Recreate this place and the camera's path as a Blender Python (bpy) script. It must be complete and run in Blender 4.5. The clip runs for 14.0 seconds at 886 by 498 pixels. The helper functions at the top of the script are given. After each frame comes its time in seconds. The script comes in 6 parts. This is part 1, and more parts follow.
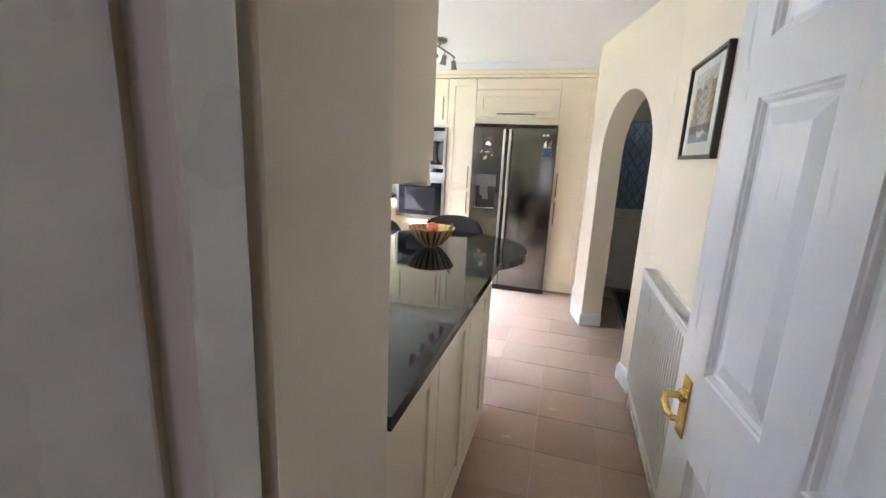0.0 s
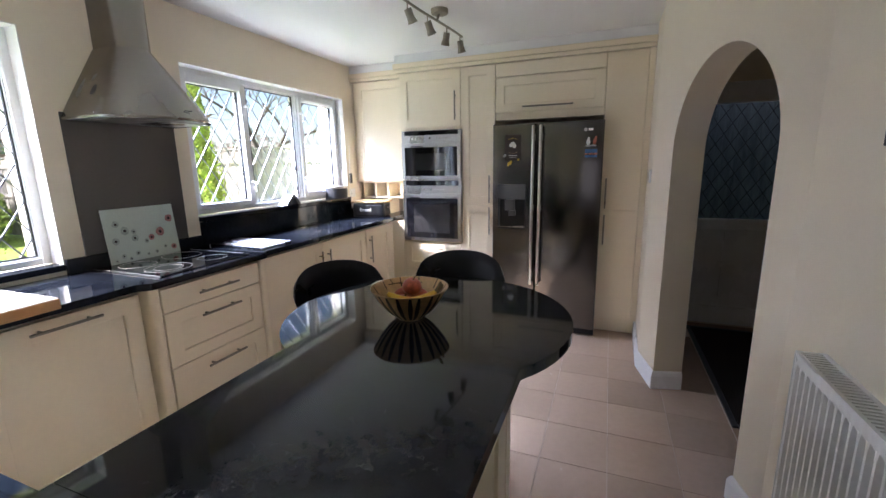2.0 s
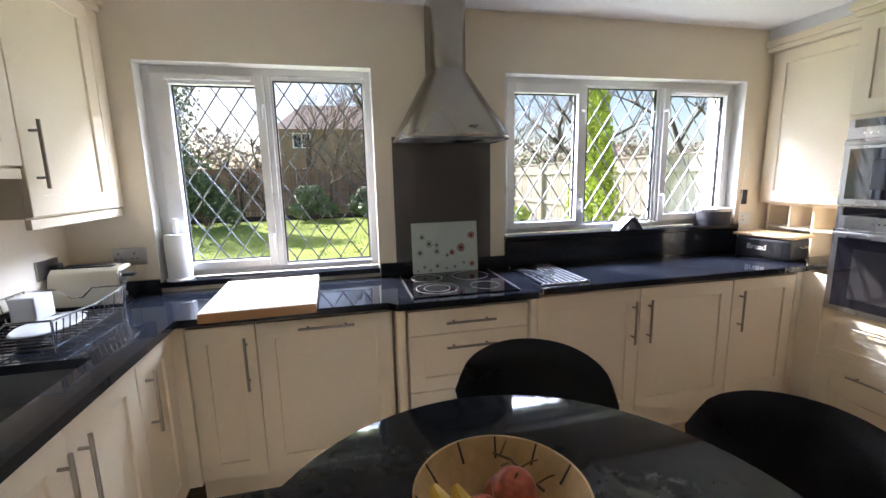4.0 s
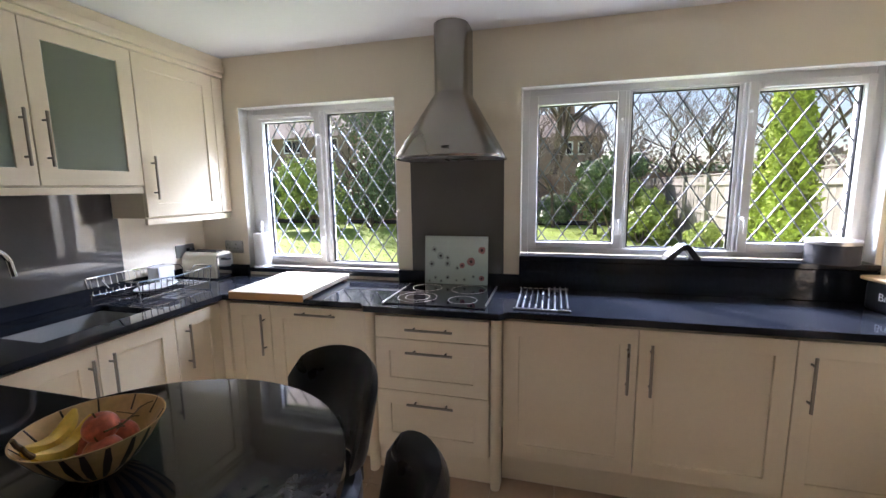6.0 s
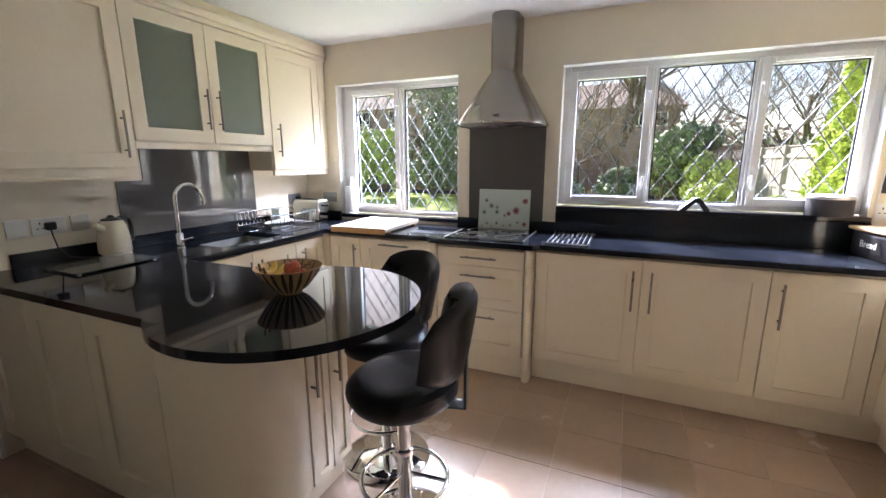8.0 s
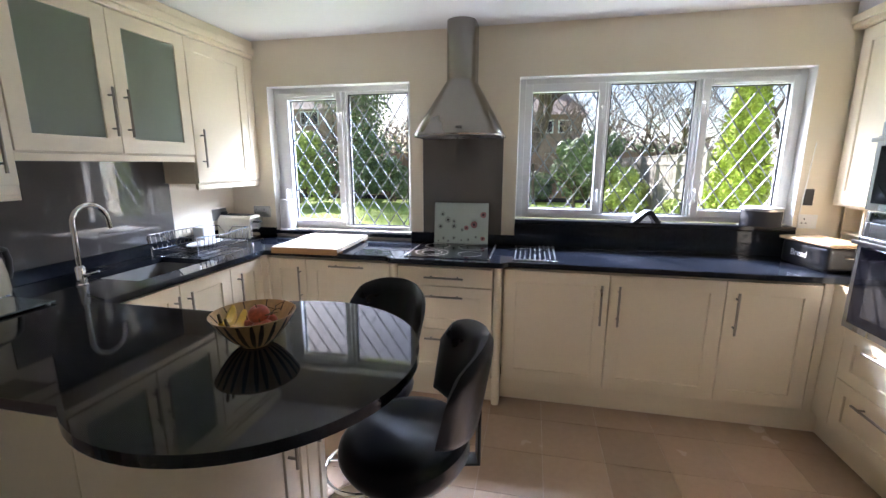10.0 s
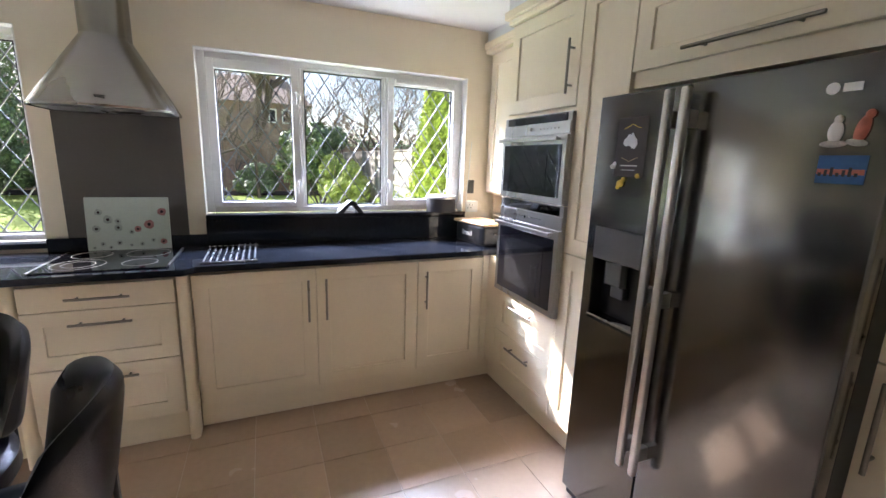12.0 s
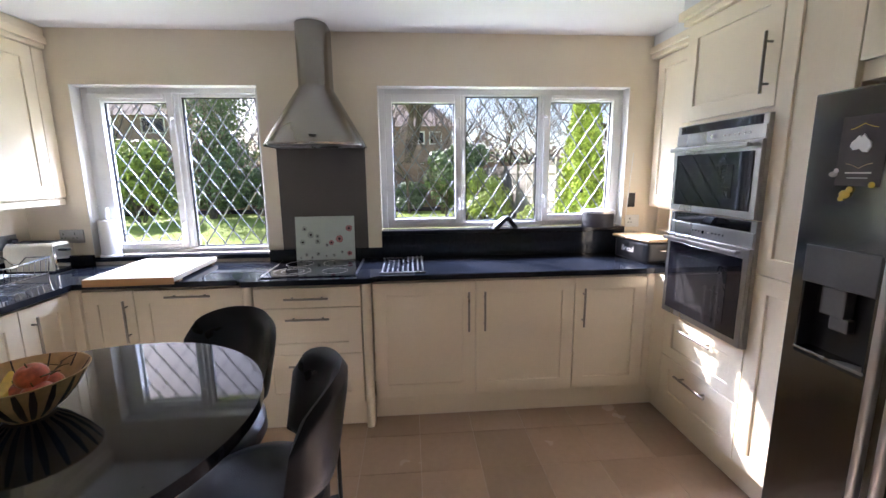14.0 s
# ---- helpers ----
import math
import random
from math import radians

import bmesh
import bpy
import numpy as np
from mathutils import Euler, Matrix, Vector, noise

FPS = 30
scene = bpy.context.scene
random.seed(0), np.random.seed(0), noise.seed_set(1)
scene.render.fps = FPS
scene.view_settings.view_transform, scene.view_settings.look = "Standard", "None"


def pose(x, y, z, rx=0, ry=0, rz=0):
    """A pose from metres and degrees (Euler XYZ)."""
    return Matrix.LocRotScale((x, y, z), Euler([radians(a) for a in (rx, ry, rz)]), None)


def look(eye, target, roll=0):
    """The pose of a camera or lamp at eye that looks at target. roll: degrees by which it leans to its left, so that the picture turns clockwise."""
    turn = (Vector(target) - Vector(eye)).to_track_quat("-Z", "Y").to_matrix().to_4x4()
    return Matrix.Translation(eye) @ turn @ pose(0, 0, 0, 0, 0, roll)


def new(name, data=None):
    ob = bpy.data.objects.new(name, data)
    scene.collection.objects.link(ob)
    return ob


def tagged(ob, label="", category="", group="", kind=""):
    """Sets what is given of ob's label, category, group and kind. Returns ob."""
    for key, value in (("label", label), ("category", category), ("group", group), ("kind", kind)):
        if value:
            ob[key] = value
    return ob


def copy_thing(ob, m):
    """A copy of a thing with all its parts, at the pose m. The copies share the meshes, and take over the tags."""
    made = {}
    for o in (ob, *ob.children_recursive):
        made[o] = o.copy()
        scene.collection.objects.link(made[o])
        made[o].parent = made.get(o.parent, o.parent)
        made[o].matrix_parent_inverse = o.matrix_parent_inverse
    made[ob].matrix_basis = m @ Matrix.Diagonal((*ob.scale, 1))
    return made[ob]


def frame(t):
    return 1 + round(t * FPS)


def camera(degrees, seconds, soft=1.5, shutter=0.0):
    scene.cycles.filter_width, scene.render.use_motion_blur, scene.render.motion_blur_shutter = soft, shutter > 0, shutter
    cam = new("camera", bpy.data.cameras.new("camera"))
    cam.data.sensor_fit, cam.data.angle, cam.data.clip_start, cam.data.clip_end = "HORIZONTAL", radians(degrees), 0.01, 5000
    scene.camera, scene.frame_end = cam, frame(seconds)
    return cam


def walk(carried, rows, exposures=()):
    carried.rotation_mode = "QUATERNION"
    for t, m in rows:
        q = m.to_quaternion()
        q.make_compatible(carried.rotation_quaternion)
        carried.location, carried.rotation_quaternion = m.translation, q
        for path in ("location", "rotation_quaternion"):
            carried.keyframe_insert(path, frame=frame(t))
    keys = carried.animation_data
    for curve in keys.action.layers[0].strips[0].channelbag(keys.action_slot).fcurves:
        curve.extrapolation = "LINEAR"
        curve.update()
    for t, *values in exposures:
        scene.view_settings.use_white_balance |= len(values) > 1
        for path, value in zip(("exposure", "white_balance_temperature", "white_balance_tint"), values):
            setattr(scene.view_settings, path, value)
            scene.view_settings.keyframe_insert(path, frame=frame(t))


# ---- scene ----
cam = camera(93.2, 14.0)
PATH = [
    (0, (0.02, 0.137, 1.41), (-0.519, 2.014, 0.979), 2.7),
    (0.5, (0.05, 0.451, 1.426), (-0.524, 2.318, 0.993), -0.2),
    (1, (0.052, 0.67, 1.424), (-0.645, 2.498, 1.01), -0.8),
    (1.5, (-0.013, 0.936, 1.413), (-0.695, 2.771, 1.004), -0.7),
    (2, (-0.078, 1.106, 1.425), (-0.796, 2.929, 1.026), -1.0),
    (2.5, (-0.172, 1.235, 1.439), (-1.379, 2.782, 1.052), -2.8),
    (3, (-0.353, 1.466, 1.455), (-2.008, 2.529, 1.096), -3.2),
    (3.2, (-0.37, 1.587, 1.47), (-2.119, 2.488, 1.11), -2.5),
    (4.3, (-0.12, 2.32, 1.475), (-2.09, 2.68, 1.145), -1.0),
    (5.5, (-0.321, 3.062, 1.463), (-2.301, 3.069, 1.177), 0.7),
    (6, (-0.071, 3.243, 1.508), (-1.983, 2.733, 1.219), -0.8),
    (6.5, (0.144, 3.272, 1.466), (-1.68, 2.515, 1.15), 0.1),
    (7, (0.317, 3.346, 1.444), (-1.497, 2.596, 1.062), -0.1),
    (7.5, (0.507, 3.455, 1.441), (-1.291, 2.686, 1.023), -0.3),
    (7.7, (0.545, 3.519, 1.421), (-1.246, 2.728, 1.01), -0.2),
    (8.75, (0.53, 3.37, 1.455), (-1.30, 2.64, 1.05), -0.2),
    (9.8, (0.462, 3.172, 1.487), (-1.405, 2.575, 1.085), 0.0),
    (10, (0.439, 3.167, 1.489), (-1.478, 2.759, 1.092), 0.1),
    (10.5, (0.371, 3.252, 1.476), (-1.577, 3.462, 1.074), 0.4),
    (11, (0.334, 3.325, 1.461), (-1.551, 3.851, 1.048), 0.8),
    (11.5, (0.328, 3.356, 1.455), (-1.506, 4.033, 1.034), 1.5),
    (12, (0.316, 3.38, 1.471), (-1.483, 4.152, 1.064), 2.0),
    (12.5, (0.306, 3.347, 1.469), (-1.488, 4.146, 1.091), 1.9),
    (13, (0.306, 3.316, 1.475), (-1.546, 3.982, 1.122), 1.0),
    (13.5, (0.314, 3.272, 1.483), (-1.607, 3.708, 1.136), -0.1),
    (14, (0.338, 3.251, 1.489), (-1.625, 3.4, 1.137), -0.6),
]
walk(cam, [(t, look(eye, target, roll)) for t, eye, target, roll in PATH],
     exposures=[(0.0, 3.5, 6050, 18), (0.5, 2.85, 5950, 18), (1.0, 2.35, 5650, 19), (1.5, 2.05, 5900, 21), (2.0, 2.0, 6000, 20), (2.5, 1.95, 5850, 20), (3.2, 1.85, 6100, 20), (5.5, 1.4, 6400, 20), (6.2, 1.72, 6200, 22), (7.0, 2.1, 6300, 21), (7.7, 2.1, 6400, 21), (10.0, 1.95, 6050, 19), (11.0, 1.95, 6050, 20), (12.2, 2.05, 6200, 20), (13.0, 2.0, 6050, 19), (14.0, 1.92, 6050, 23)])

# ---- light ----
SUN_DIR = Vector((1.0, 0.90, -0.96)).normalized()
world = bpy.data.worlds.new("sky")
scene.world = world
world.use_nodes = True
wn = world.node_tree
sky = wn.nodes.new("ShaderNodeTexSky")
sky.sky_type = 'NISHITA'
sky.sun_disc = False
sky.sun_elevation = radians(34)
sky.sun_rotation = radians(225)
sky.air_density, sky.dust_density = 1.0, 1.5
wn.nodes["Background"].inputs[1].default_value = 0.075
wn.links.new(sky.outputs[0], wn.nodes["Background"].inputs[0])

sun_data = bpy.data.lights.new("sun", 'SUN')
sun_data.energy, sun_data.angle, sun_data.color = 4.6, radians(0.55), (1.0, 0.95, 0.87)
sun = new("sun", sun_data)
sun.matrix_world = look((-20, -16, 20), Vector((-20, -16, 20)) + SUN_DIR)


def daylight_fill(name, at, towards, w, h, watts, colour=(0.74, 0.89, 1.14)):
    """An added area lamp that stands in for daylight."""
    d = bpy.data.lights.new(name, 'AREA')
    d.shape, d.size, d.size_y, d.energy, d.color = 'RECTANGLE', w, h, watts, colour
    ob = new(name, d)
    ob.matrix_world = look(at, towards)
    return ob


# Unseen fill lamps outside, above the window heads, brighten the room.
daylight_fill("window_fill", (-4.3, 1.85, 3.50), (-1.8, 1.75, 1.25), 1.6, 0.95, 190)
daylight_fill("window_fill", (-4.3, 4.40, 3.50), (-1.8, 3.60, 1.25), 1.9, 0.95, 272)
# Added lamp before the closed end wall, for daylight from unseen rooms behind.
daylight_fill("hall_fill", (0.05, -2.18, 1.35), (0.05, 0.0, 1.25), 0.9, 1.5, 0.52, (1.0, 0.94, 0.95))


# ---- materials ----
def mat(name, base, rough=0.5, metal=0.0, vary=0.06, scale=6.0, fine=80.0, bump=0.0, rough_vary=0.03, per_piece=0.0, coat=0.0, stretch=(1, 1, 1), world_space=False, spec=0.5):
    m = bpy.data.materials.new(name)
    m.use_nodes = True
    nt = m.node_tree
    b = nt.nodes["Principled BSDF"]
    b.inputs["Metallic"].default_value = metal
    b.inputs["Coat Weight"].default_value = coat
    b.inputs["Specular IOR Level"].default_value = spec
    b.inputs["Coat Roughness"].default_value = 0.05
    tc = nt.nodes.new("ShaderNodeTexCoord")
    mp = nt.nodes.new("ShaderNodeMapping")
    mp.inputs["Scale"].default_value = stretch
    geo = nt.nodes.new("ShaderNodeNewGeometry")
    nt.links.new(geo.outputs["Position"] if world_space else tc.outputs["Object"], mp.inputs[0])
    n1, n2 = nt.nodes.new("ShaderNodeTexNoise"), nt.nodes.new("ShaderNodeTexNoise")
    for n, s, d in ((n1, scale, 3.0), (n2, fine, 4.0)):
        n.inputs["Scale"].default_value, n.inputs["Detail"].default_value = s, d
        nt.links.new(mp.outputs[0], n.inputs["Vector"])
    add = nt.nodes.new("ShaderNodeMath")
    add.operation = 'ADD'
    nt.links.new(n1.outputs[0], add.inputs[0])
    nt.links.new(n2.outputs[0], add.inputs[1])
    last = add
    if per_piece:
        oi = nt.nodes.new("ShaderNodeObjectInfo")
        mul = nt.nodes.new("ShaderNodeMath")
        mul.operation = 'MULTIPLY_ADD'
        mul.inputs[1].default_value = per_piece
        nt.links.new(oi.outputs["Random"], mul.inputs[0])
        nt.links.new(add.outputs[0], mul.inputs[2])
        last = mul
    ramp = nt.nodes.new("ShaderNodeMapRange")
    ramp.inputs["From Min"].default_value, ramp.inputs["From Max"].default_value = 0.6, 1.4 + per_piece
    ramp.inputs["To Min"].default_value, ramp.inputs["To Max"].default_value = 1 - vary, 1 + vary
    nt.links.new(last.outputs[0], ramp.inputs[0])
    mixn = nt.nodes.new("ShaderNodeMix")
    mixn.data_type, mixn.blend_type = 'RGBA', 'MULTIPLY'
    mixn.inputs[0].default_value = 1.0
    mixn.inputs[6].default_value = (*base, 1)
    nt.links.new(ramp.outputs[0], mixn.inputs[7])
    nt.links.new(mixn.outputs[2], b.inputs["Base Color"])
    rr = nt.nodes.new("ShaderNodeMapRange")
    rr.inputs["From Min"].default_value, rr.inputs["From Max"].default_value = 0.3, 0.7
    rr.inputs["To Min"].default_value, rr.inputs["To Max"].default_value = max(rough - rough_vary, 0.02), rough + rough_vary
    nt.links.new(n1.outputs[0], rr.inputs[0])
    nt.links.new(rr.outputs[0], b.inputs["Roughness"])
    if bump:
        bp = nt.nodes.new("ShaderNodeBump")
        bp.inputs["Strength"].default_value, bp.inputs["Distance"].default_value = bump, 0.004
        nt.links.new(n2.outputs[0], bp.inputs["Height"])
        nt.links.new(bp.outputs[0], b.inputs["Normal"])
    return m


M_WALL = mat("cream_wall_paint", (0.81, 0.72, 0.57), 0.75, vary=0.04, scale=2.0, fine=220, bump=0.12)
M_CEIL = mat("white_ceiling_paint", (0.82, 0.80, 0.785), 0.8, vary=0.03, scale=1.5, fine=180, bump=0.10)
M_CREAM = mat("cream_cabinet_foil", (0.86, 0.745, 0.555), 0.36, vary=0.025, scale=3, fine=60, bump=0.02)
M_CREAM_IN = mat("cabinet_carcass", (0.72, 0.64, 0.48), 0.5, vary=0.03)
M_WHITE = mat("white_gloss_paint", (0.84, 0.84, 0.83), 0.28, vary=0.03, scale=4, fine=30, bump=0.06)
M_UPVC = mat("white_window_frame", (0.82, 0.82, 0.80), 0.3, vary=0.03)
M_REVEAL = mat("white_reveal_paint", (0.82, 0.80, 0.75), 0.6, vary=0.03, scale=3, fine=90, bump=0.05)
M_STONE = mat("polished_black_granite", (0.013, 0.0145, 0.019), 0.05, vary=0.3, scale=40, fine=420, rough_vary=0.006, spec=0.28)
M_STEEL = mat("brushed_steel", (0.36, 0.35, 0.335), 0.28, 1.0, vary=0.06, scale=3, fine=300, stretch=(1, 1, 0.05), bump=0.02)
M_FRIDGE = mat("brushed_dark_steel", (0.17, 0.168, 0.160), 0.15, 1.0, vary=0.06, scale=2, fine=320, stretch=(0.05, 1, 1), bump=0.015)
M_HOOD = mat("hood_steel", (0.27, 0.25, 0.225), 0.25, 1.0, vary=0.05, scale=3, fine=300, stretch=(1, 1, 0.05), bump=0.01)
M_CHROME = mat("chrome", (0.80, 0.80, 0.81), 0.05, 1.0, vary=0.02, rough_vary=0.02)
M_NICKEL = mat("satin_nickel", (0.30, 0.265, 0.215), 0.3, 1.0, vary=0.04)
M_BRASS = mat("polished_brass", (0.78, 0.55, 0.18), 0.14, 1.0, vary=0.06, scale=20)
M_LEATHER = mat("black_leatherette", (0.005, 0.006, 0.010), 0.30, vary=0.3, scale=8, fine=260, bump=0.18, spec=0.28)
M_BLACK = mat("black_plastic", (0.012, 0.012, 0.013), 0.35, vary=0.2)
M_BLACKGLASS = mat("black_glass", (0.006, 0.006, 0.008), 0.04, vary=0.1, rough_vary=0.01)
M_SMOKE = mat("smoked_glass", (0.022, 0.021, 0.022), 0.06, vary=0.1, rough_vary=0.01)
M_SPLASH = mat("grey_glass_splashback", (0.105, 0.098, 0.090), 0.03, vary=0.05, rough_vary=0.004, coat=0.6)
M_TILE = mat("taupe_stone_tile", (0.45, 0.315, 0.225), 0.27, vary=0.17, scale=3.2, fine=30, bump=0.006, per_piece=1.3, world_space=True, rough_vary=0.004)
M_GROUT = mat("floor_joint", (0.57, 0.45, 0.35), 0.6, vary=0.1)
M_WOOD = mat("light_beech", (0.56, 0.37, 0.19), 0.45, vary=0.16, scale=5, fine=40, stretch=(1, 8, 8), bump=0.03)
M_BOARDW = mat("pale_chopping_board", (0.70, 0.60, 0.47), 0.5, vary=0.12, scale=5, fine=40, stretch=(8, 1, 8), bump=0.03)
M_BOARDEDGE = mat("beech_edge", (0.50, 0.26, 0.10), 0.5, vary=0.15, scale=6, fine=50, stretch=(8, 1, 8))
M_PLASTICW = mat("white_plastic", (0.78, 0.77, 0.74), 0.35, vary=0.03)
M_CREAMENAMEL = mat("cream_enamel", (0.74, 0.68, 0.52), 0.18, vary=0.03, coat=0.5)
M_PAPER = mat("white_tissue", (0.84, 0.83, 0.80), 0.9, vary=0.05, fine=160, bump=0.3)
M_LEAD = mat("lead_came", (0.24, 0.25, 0.26), 0.5, 0.6, vary=0.15)
M_RUG = mat("dark_brown_rug", (0.020, 0.014, 0.010), 0.95, vary=0.4, fine=200, bump=0.5)
M_DARKWOOD = mat("dark_stained_floor", (0.045, 0.028, 0.018), 0.5, vary=0.3, stretch=(8, 1, 1))
M_GREYBOX = mat("dark_grey_fabric", (0.05, 0.05, 0.055), 0.8, vary=0.2, fine=200, bump=0.2)
M_FRAME_AND_SHADE = mat("dark_frame_and_gap_shade", (0.040, 0.034, 0.026), 0.4, vary=0.3)
M_MOUNT = mat("picture_mount", (0.78, 0.75, 0.68), 0.8, vary=0.03)
M_BOWL = mat("pale_turned_wood", (0.62, 0.40, 0.18), 0.4, vary=0.2, scale=10, fine=60)
M_BOWLDARK = mat("scorched_wood", (0.035, 0.020, 0.012), 0.5, vary=0.3)
M_APPLE = mat("red_apple_skin", (0.55, 0.13, 0.07), 0.3, vary=0.5, scale=25, fine=80)
M_BANANA = mat("banana_skin", (0.78, 0.50, 0.06), 0.45, vary=0.15, scale=20)
M_BANTIP = mat("banana_stalk", (0.14, 0.09, 0.03), 0.7, vary=0.3)
M_GRASS = mat("lawn_soil", (0.24, 0.32, 0.05), 0.9, vary=0.35, scale=0.8, fine=14, bump=0.4)
M_BLADE = mat("grass_blades", (0.30, 0.38, 0.06), 0.7, vary=0.4, scale=1.2, fine=20)
M_SOIL = mat("bed_soil", (0.045, 0.032, 0.022), 0.95, vary=0.4, scale=4, fine=40, bump=0.6)
M_FENCE = mat("weathered_fence_wood", (0.27, 0.18, 0.13), 0.85, vary=0.4, scale=4, fine=30, stretch=(1, 1, 0.3), bump=0.3, per_piece=0.5)
M_FENCEPALE = mat("pale_fence_wood", (0.29, 0.27, 0.24), 0.8, vary=0.3, scale=4, fine=30, stretch=(1, 1, 0.2), bump=0.3, per_piece=0.5)
M_BARK = mat("grey_bark", (0.12, 0.095, 0.075), 0.9, vary=0.4, scale=10, fine=60, bump=0.5)
M_TWIG = mat("bare_twigs", (0.27, 0.215, 0.185), 0.9, vary=0.3)
M_LEAF = mat("evergreen_leaf", (0.125, 0.175, 0.08), 0.45, vary=0.6, scale=3, fine=30)
M_LEAFY = mat("yellow_green_leaf", (0.33, 0.40, 0.10), 0.5, vary=0.5, scale=3, fine=30)
M_CYPRESS = mat("golden_cypress", (0.25, 0.32, 0.035), 0.7, vary=0.5, scale=4, fine=30)
M_BRICK = mat("brown_brick", (0.30, 0.21, 0.165), 0.85, vary=0.25, scale=2, fine=12, bump=0.3)
M_PORCH = mat("dim_grey_boarding", (0.10, 0.115, 0.12), 0.8, vary=0.5, scale=3, fine=14, stretch=(3, 1, 0.4), bump=0.3)
M_ROOF = mat("roof_tile", (0.25, 0.20, 0.175), 0.85, vary=0.35, scale=3, fine=14, bump=0.4)
M_RADIATOR = mat("radiator_enamel", (0.80, 0.80, 0.77), 0.3, vary=0.03)
M_GLOVE = mat("blue_cloth", (0.05, 0.14, 0.32), 0.8, vary=0.2)


def glass_mat(name, tint=(1, 1, 1), rough=0.0, ior=1.45):
    m = bpy.data.materials.new(name)
    m.use_nodes = True
    b = m.node_tree.nodes["Principled BSDF"]
    b.inputs["Base Color"].default_value = (*tint, 1)
    b.inputs["Transmission Weight"].default_value = 1.0
    b.inputs["Roughness"].default_value = rough
    b.inputs["IOR"].default_value = ior
    return m


M_GLASS = glass_mat("window_glass", (0.97, 0.985, 0.98), 0.0, 1.02)
M_FROST = glass_mat("frosted_glass", (0.40, 0.45, 0.34), 0.32, 1.3)
M_FROST.node_tree.nodes["Principled BSDF"].inputs["Transmission Weight"].default_value = 0.55
M_BOARDGLASS = mat("pale_green_glass", (0.60, 0.68, 0.63), 0.12, vary=0.05, coat=0.8, rough_vary=0.03)


# ---- mesh helpers ----
def boxes(rows, bevel=0.0, seg=1):
    """Boxes from rows of x0, x1, y0, y1, z0, z1, in one bmesh."""
    bm = bmesh.new()
    for x0, x1, y0, y1, z0, z1 in rows:
        m = Matrix.Translation(((x0 + x1) / 2, (y0 + y1) / 2, (z0 + z1) / 2)) @ Matrix.Diagonal((x1 - x0, y1 - y0, z1 - z0, 1))
        bmesh.ops.create_cube(bm, size=1, matrix=m)
    if bevel:
        bmesh.ops.bevel(bm, geom=bm.edges[:], offset=bevel, segments=seg, affect='EDGES', profile=0.6)
    return bm


def cyl(bm, p0, p1, r0, r1=None, seg=16):
    p0, p1 = Vector(p0), Vector(p1)
    d = p1 - p0
    m = Matrix.Translation((p0 + p1) / 2) @ d.to_track_quat('Z', 'Y').to_matrix().to_4x4()
    bmesh.ops.create_cone(bm, cap_ends=True, segments=seg, radius1=r0, radius2=r0 if r1 is None else r1, depth=d.length, matrix=m)
    return bm


def lathe(bm, profile, seg=32, centre=(0, 0, 0), arc=1.0):
    """Turns rows of radius, height about the upright axis."""
    rings = []
    for r, z in profile:
        if r < 1e-6:
            rings.append([bm.verts.new((centre[0], centre[1], centre[2] + z))])
        else:
            rings.append([bm.verts.new((centre[0] + r * math.cos(2 * math.pi * k / seg), centre[1] + r * math.sin(2 * math.pi * k / seg), centre[2] + z)) for k in range(seg)])
    for a, b in zip(rings, rings[1:]):
        for k in range(seg):
            q = [a[k % len(a)], a[(k + 1) % len(a)], b[(k + 1) % len(b)], b[k % len(b)]]
            q = list(dict.fromkeys(q))
            if len(q) > 2:
                bm.faces.new(q)
    return bm


def tube(bm, pts, r, seg=8, closed=False, r_end=None):
    """A round bar along points."""
    pts = [Vector(p) for p in pts]
    n = len(pts)
    rings = []
    prev = None
    for i, p in enumerate(pts):
        a = pts[(i - 1) % n] if (i > 0 or closed) else p
        b = pts[(i + 1) % n] if (i < n - 1 or closed) else p
        d = (b - a).normalized()
        if prev is None:
            u = d.orthogonal().normalized()
        else:
            u = prev - d * prev.dot(d)
            u = u.normalized() if u.length > 1e-6 else d.orthogonal().normalized()
        prev = u
        v = d.cross(u)
        rad = r if r_end is None else r + (r_end - r) * i / max(n - 1, 1)
        rings.append([bm.verts.new(p + rad * (u * math.cos(2 * math.pi * k / seg) + v * math.sin(2 * math.pi * k / seg))) for k in range(seg)])
    m = n if closed else n - 1
    for i in range(m):
        a, b = rings[i], rings[(i + 1) % n]
        for k in range(seg):
            bm.faces.new((a[k], a[(k + 1) % seg], b[(k + 1) % seg], b[k]))
    if not closed:
        bm.faces.new(list(reversed(rings[0])))
        bm.faces.new(rings[-1])
    return bm


def prism(bm, outline, z0, z1):
    """An upright prism over an outline of x, y."""
    lo = [bm.verts.new((x, y, z0)) for x, y in outline]
    hi = [bm.verts.new((x, y, z1)) for x, y in outline]
    bm.faces.new(list(reversed(lo)))
    bm.faces.new(hi)
    n = len(outline)
    for k in range(n):
        bm.faces.new((lo[k], lo[(k + 1) % n], hi[(k + 1) % n], hi[k]))
    return bm


def mesh_of(name, bm, material, smooth=False):
    bmesh.ops.recalc_face_normals(bm, faces=bm.faces[:])
    me = bpy.data.meshes.new(name)
    bm.to_mesh(me)
    bm.free()
    me.materials.append(material)
    if smooth:
        me.polygons.foreach_set("use_smooth", [True] * len(me.polygons))
        me.set_sharp_from_angle(angle=radians(40))
    return me


def part(name, bm, material, parent, label="", smooth=True):
    ob = new(name, mesh_of(name, bm, material, smooth))
    ob.parent = parent
    return tagged(ob, label)


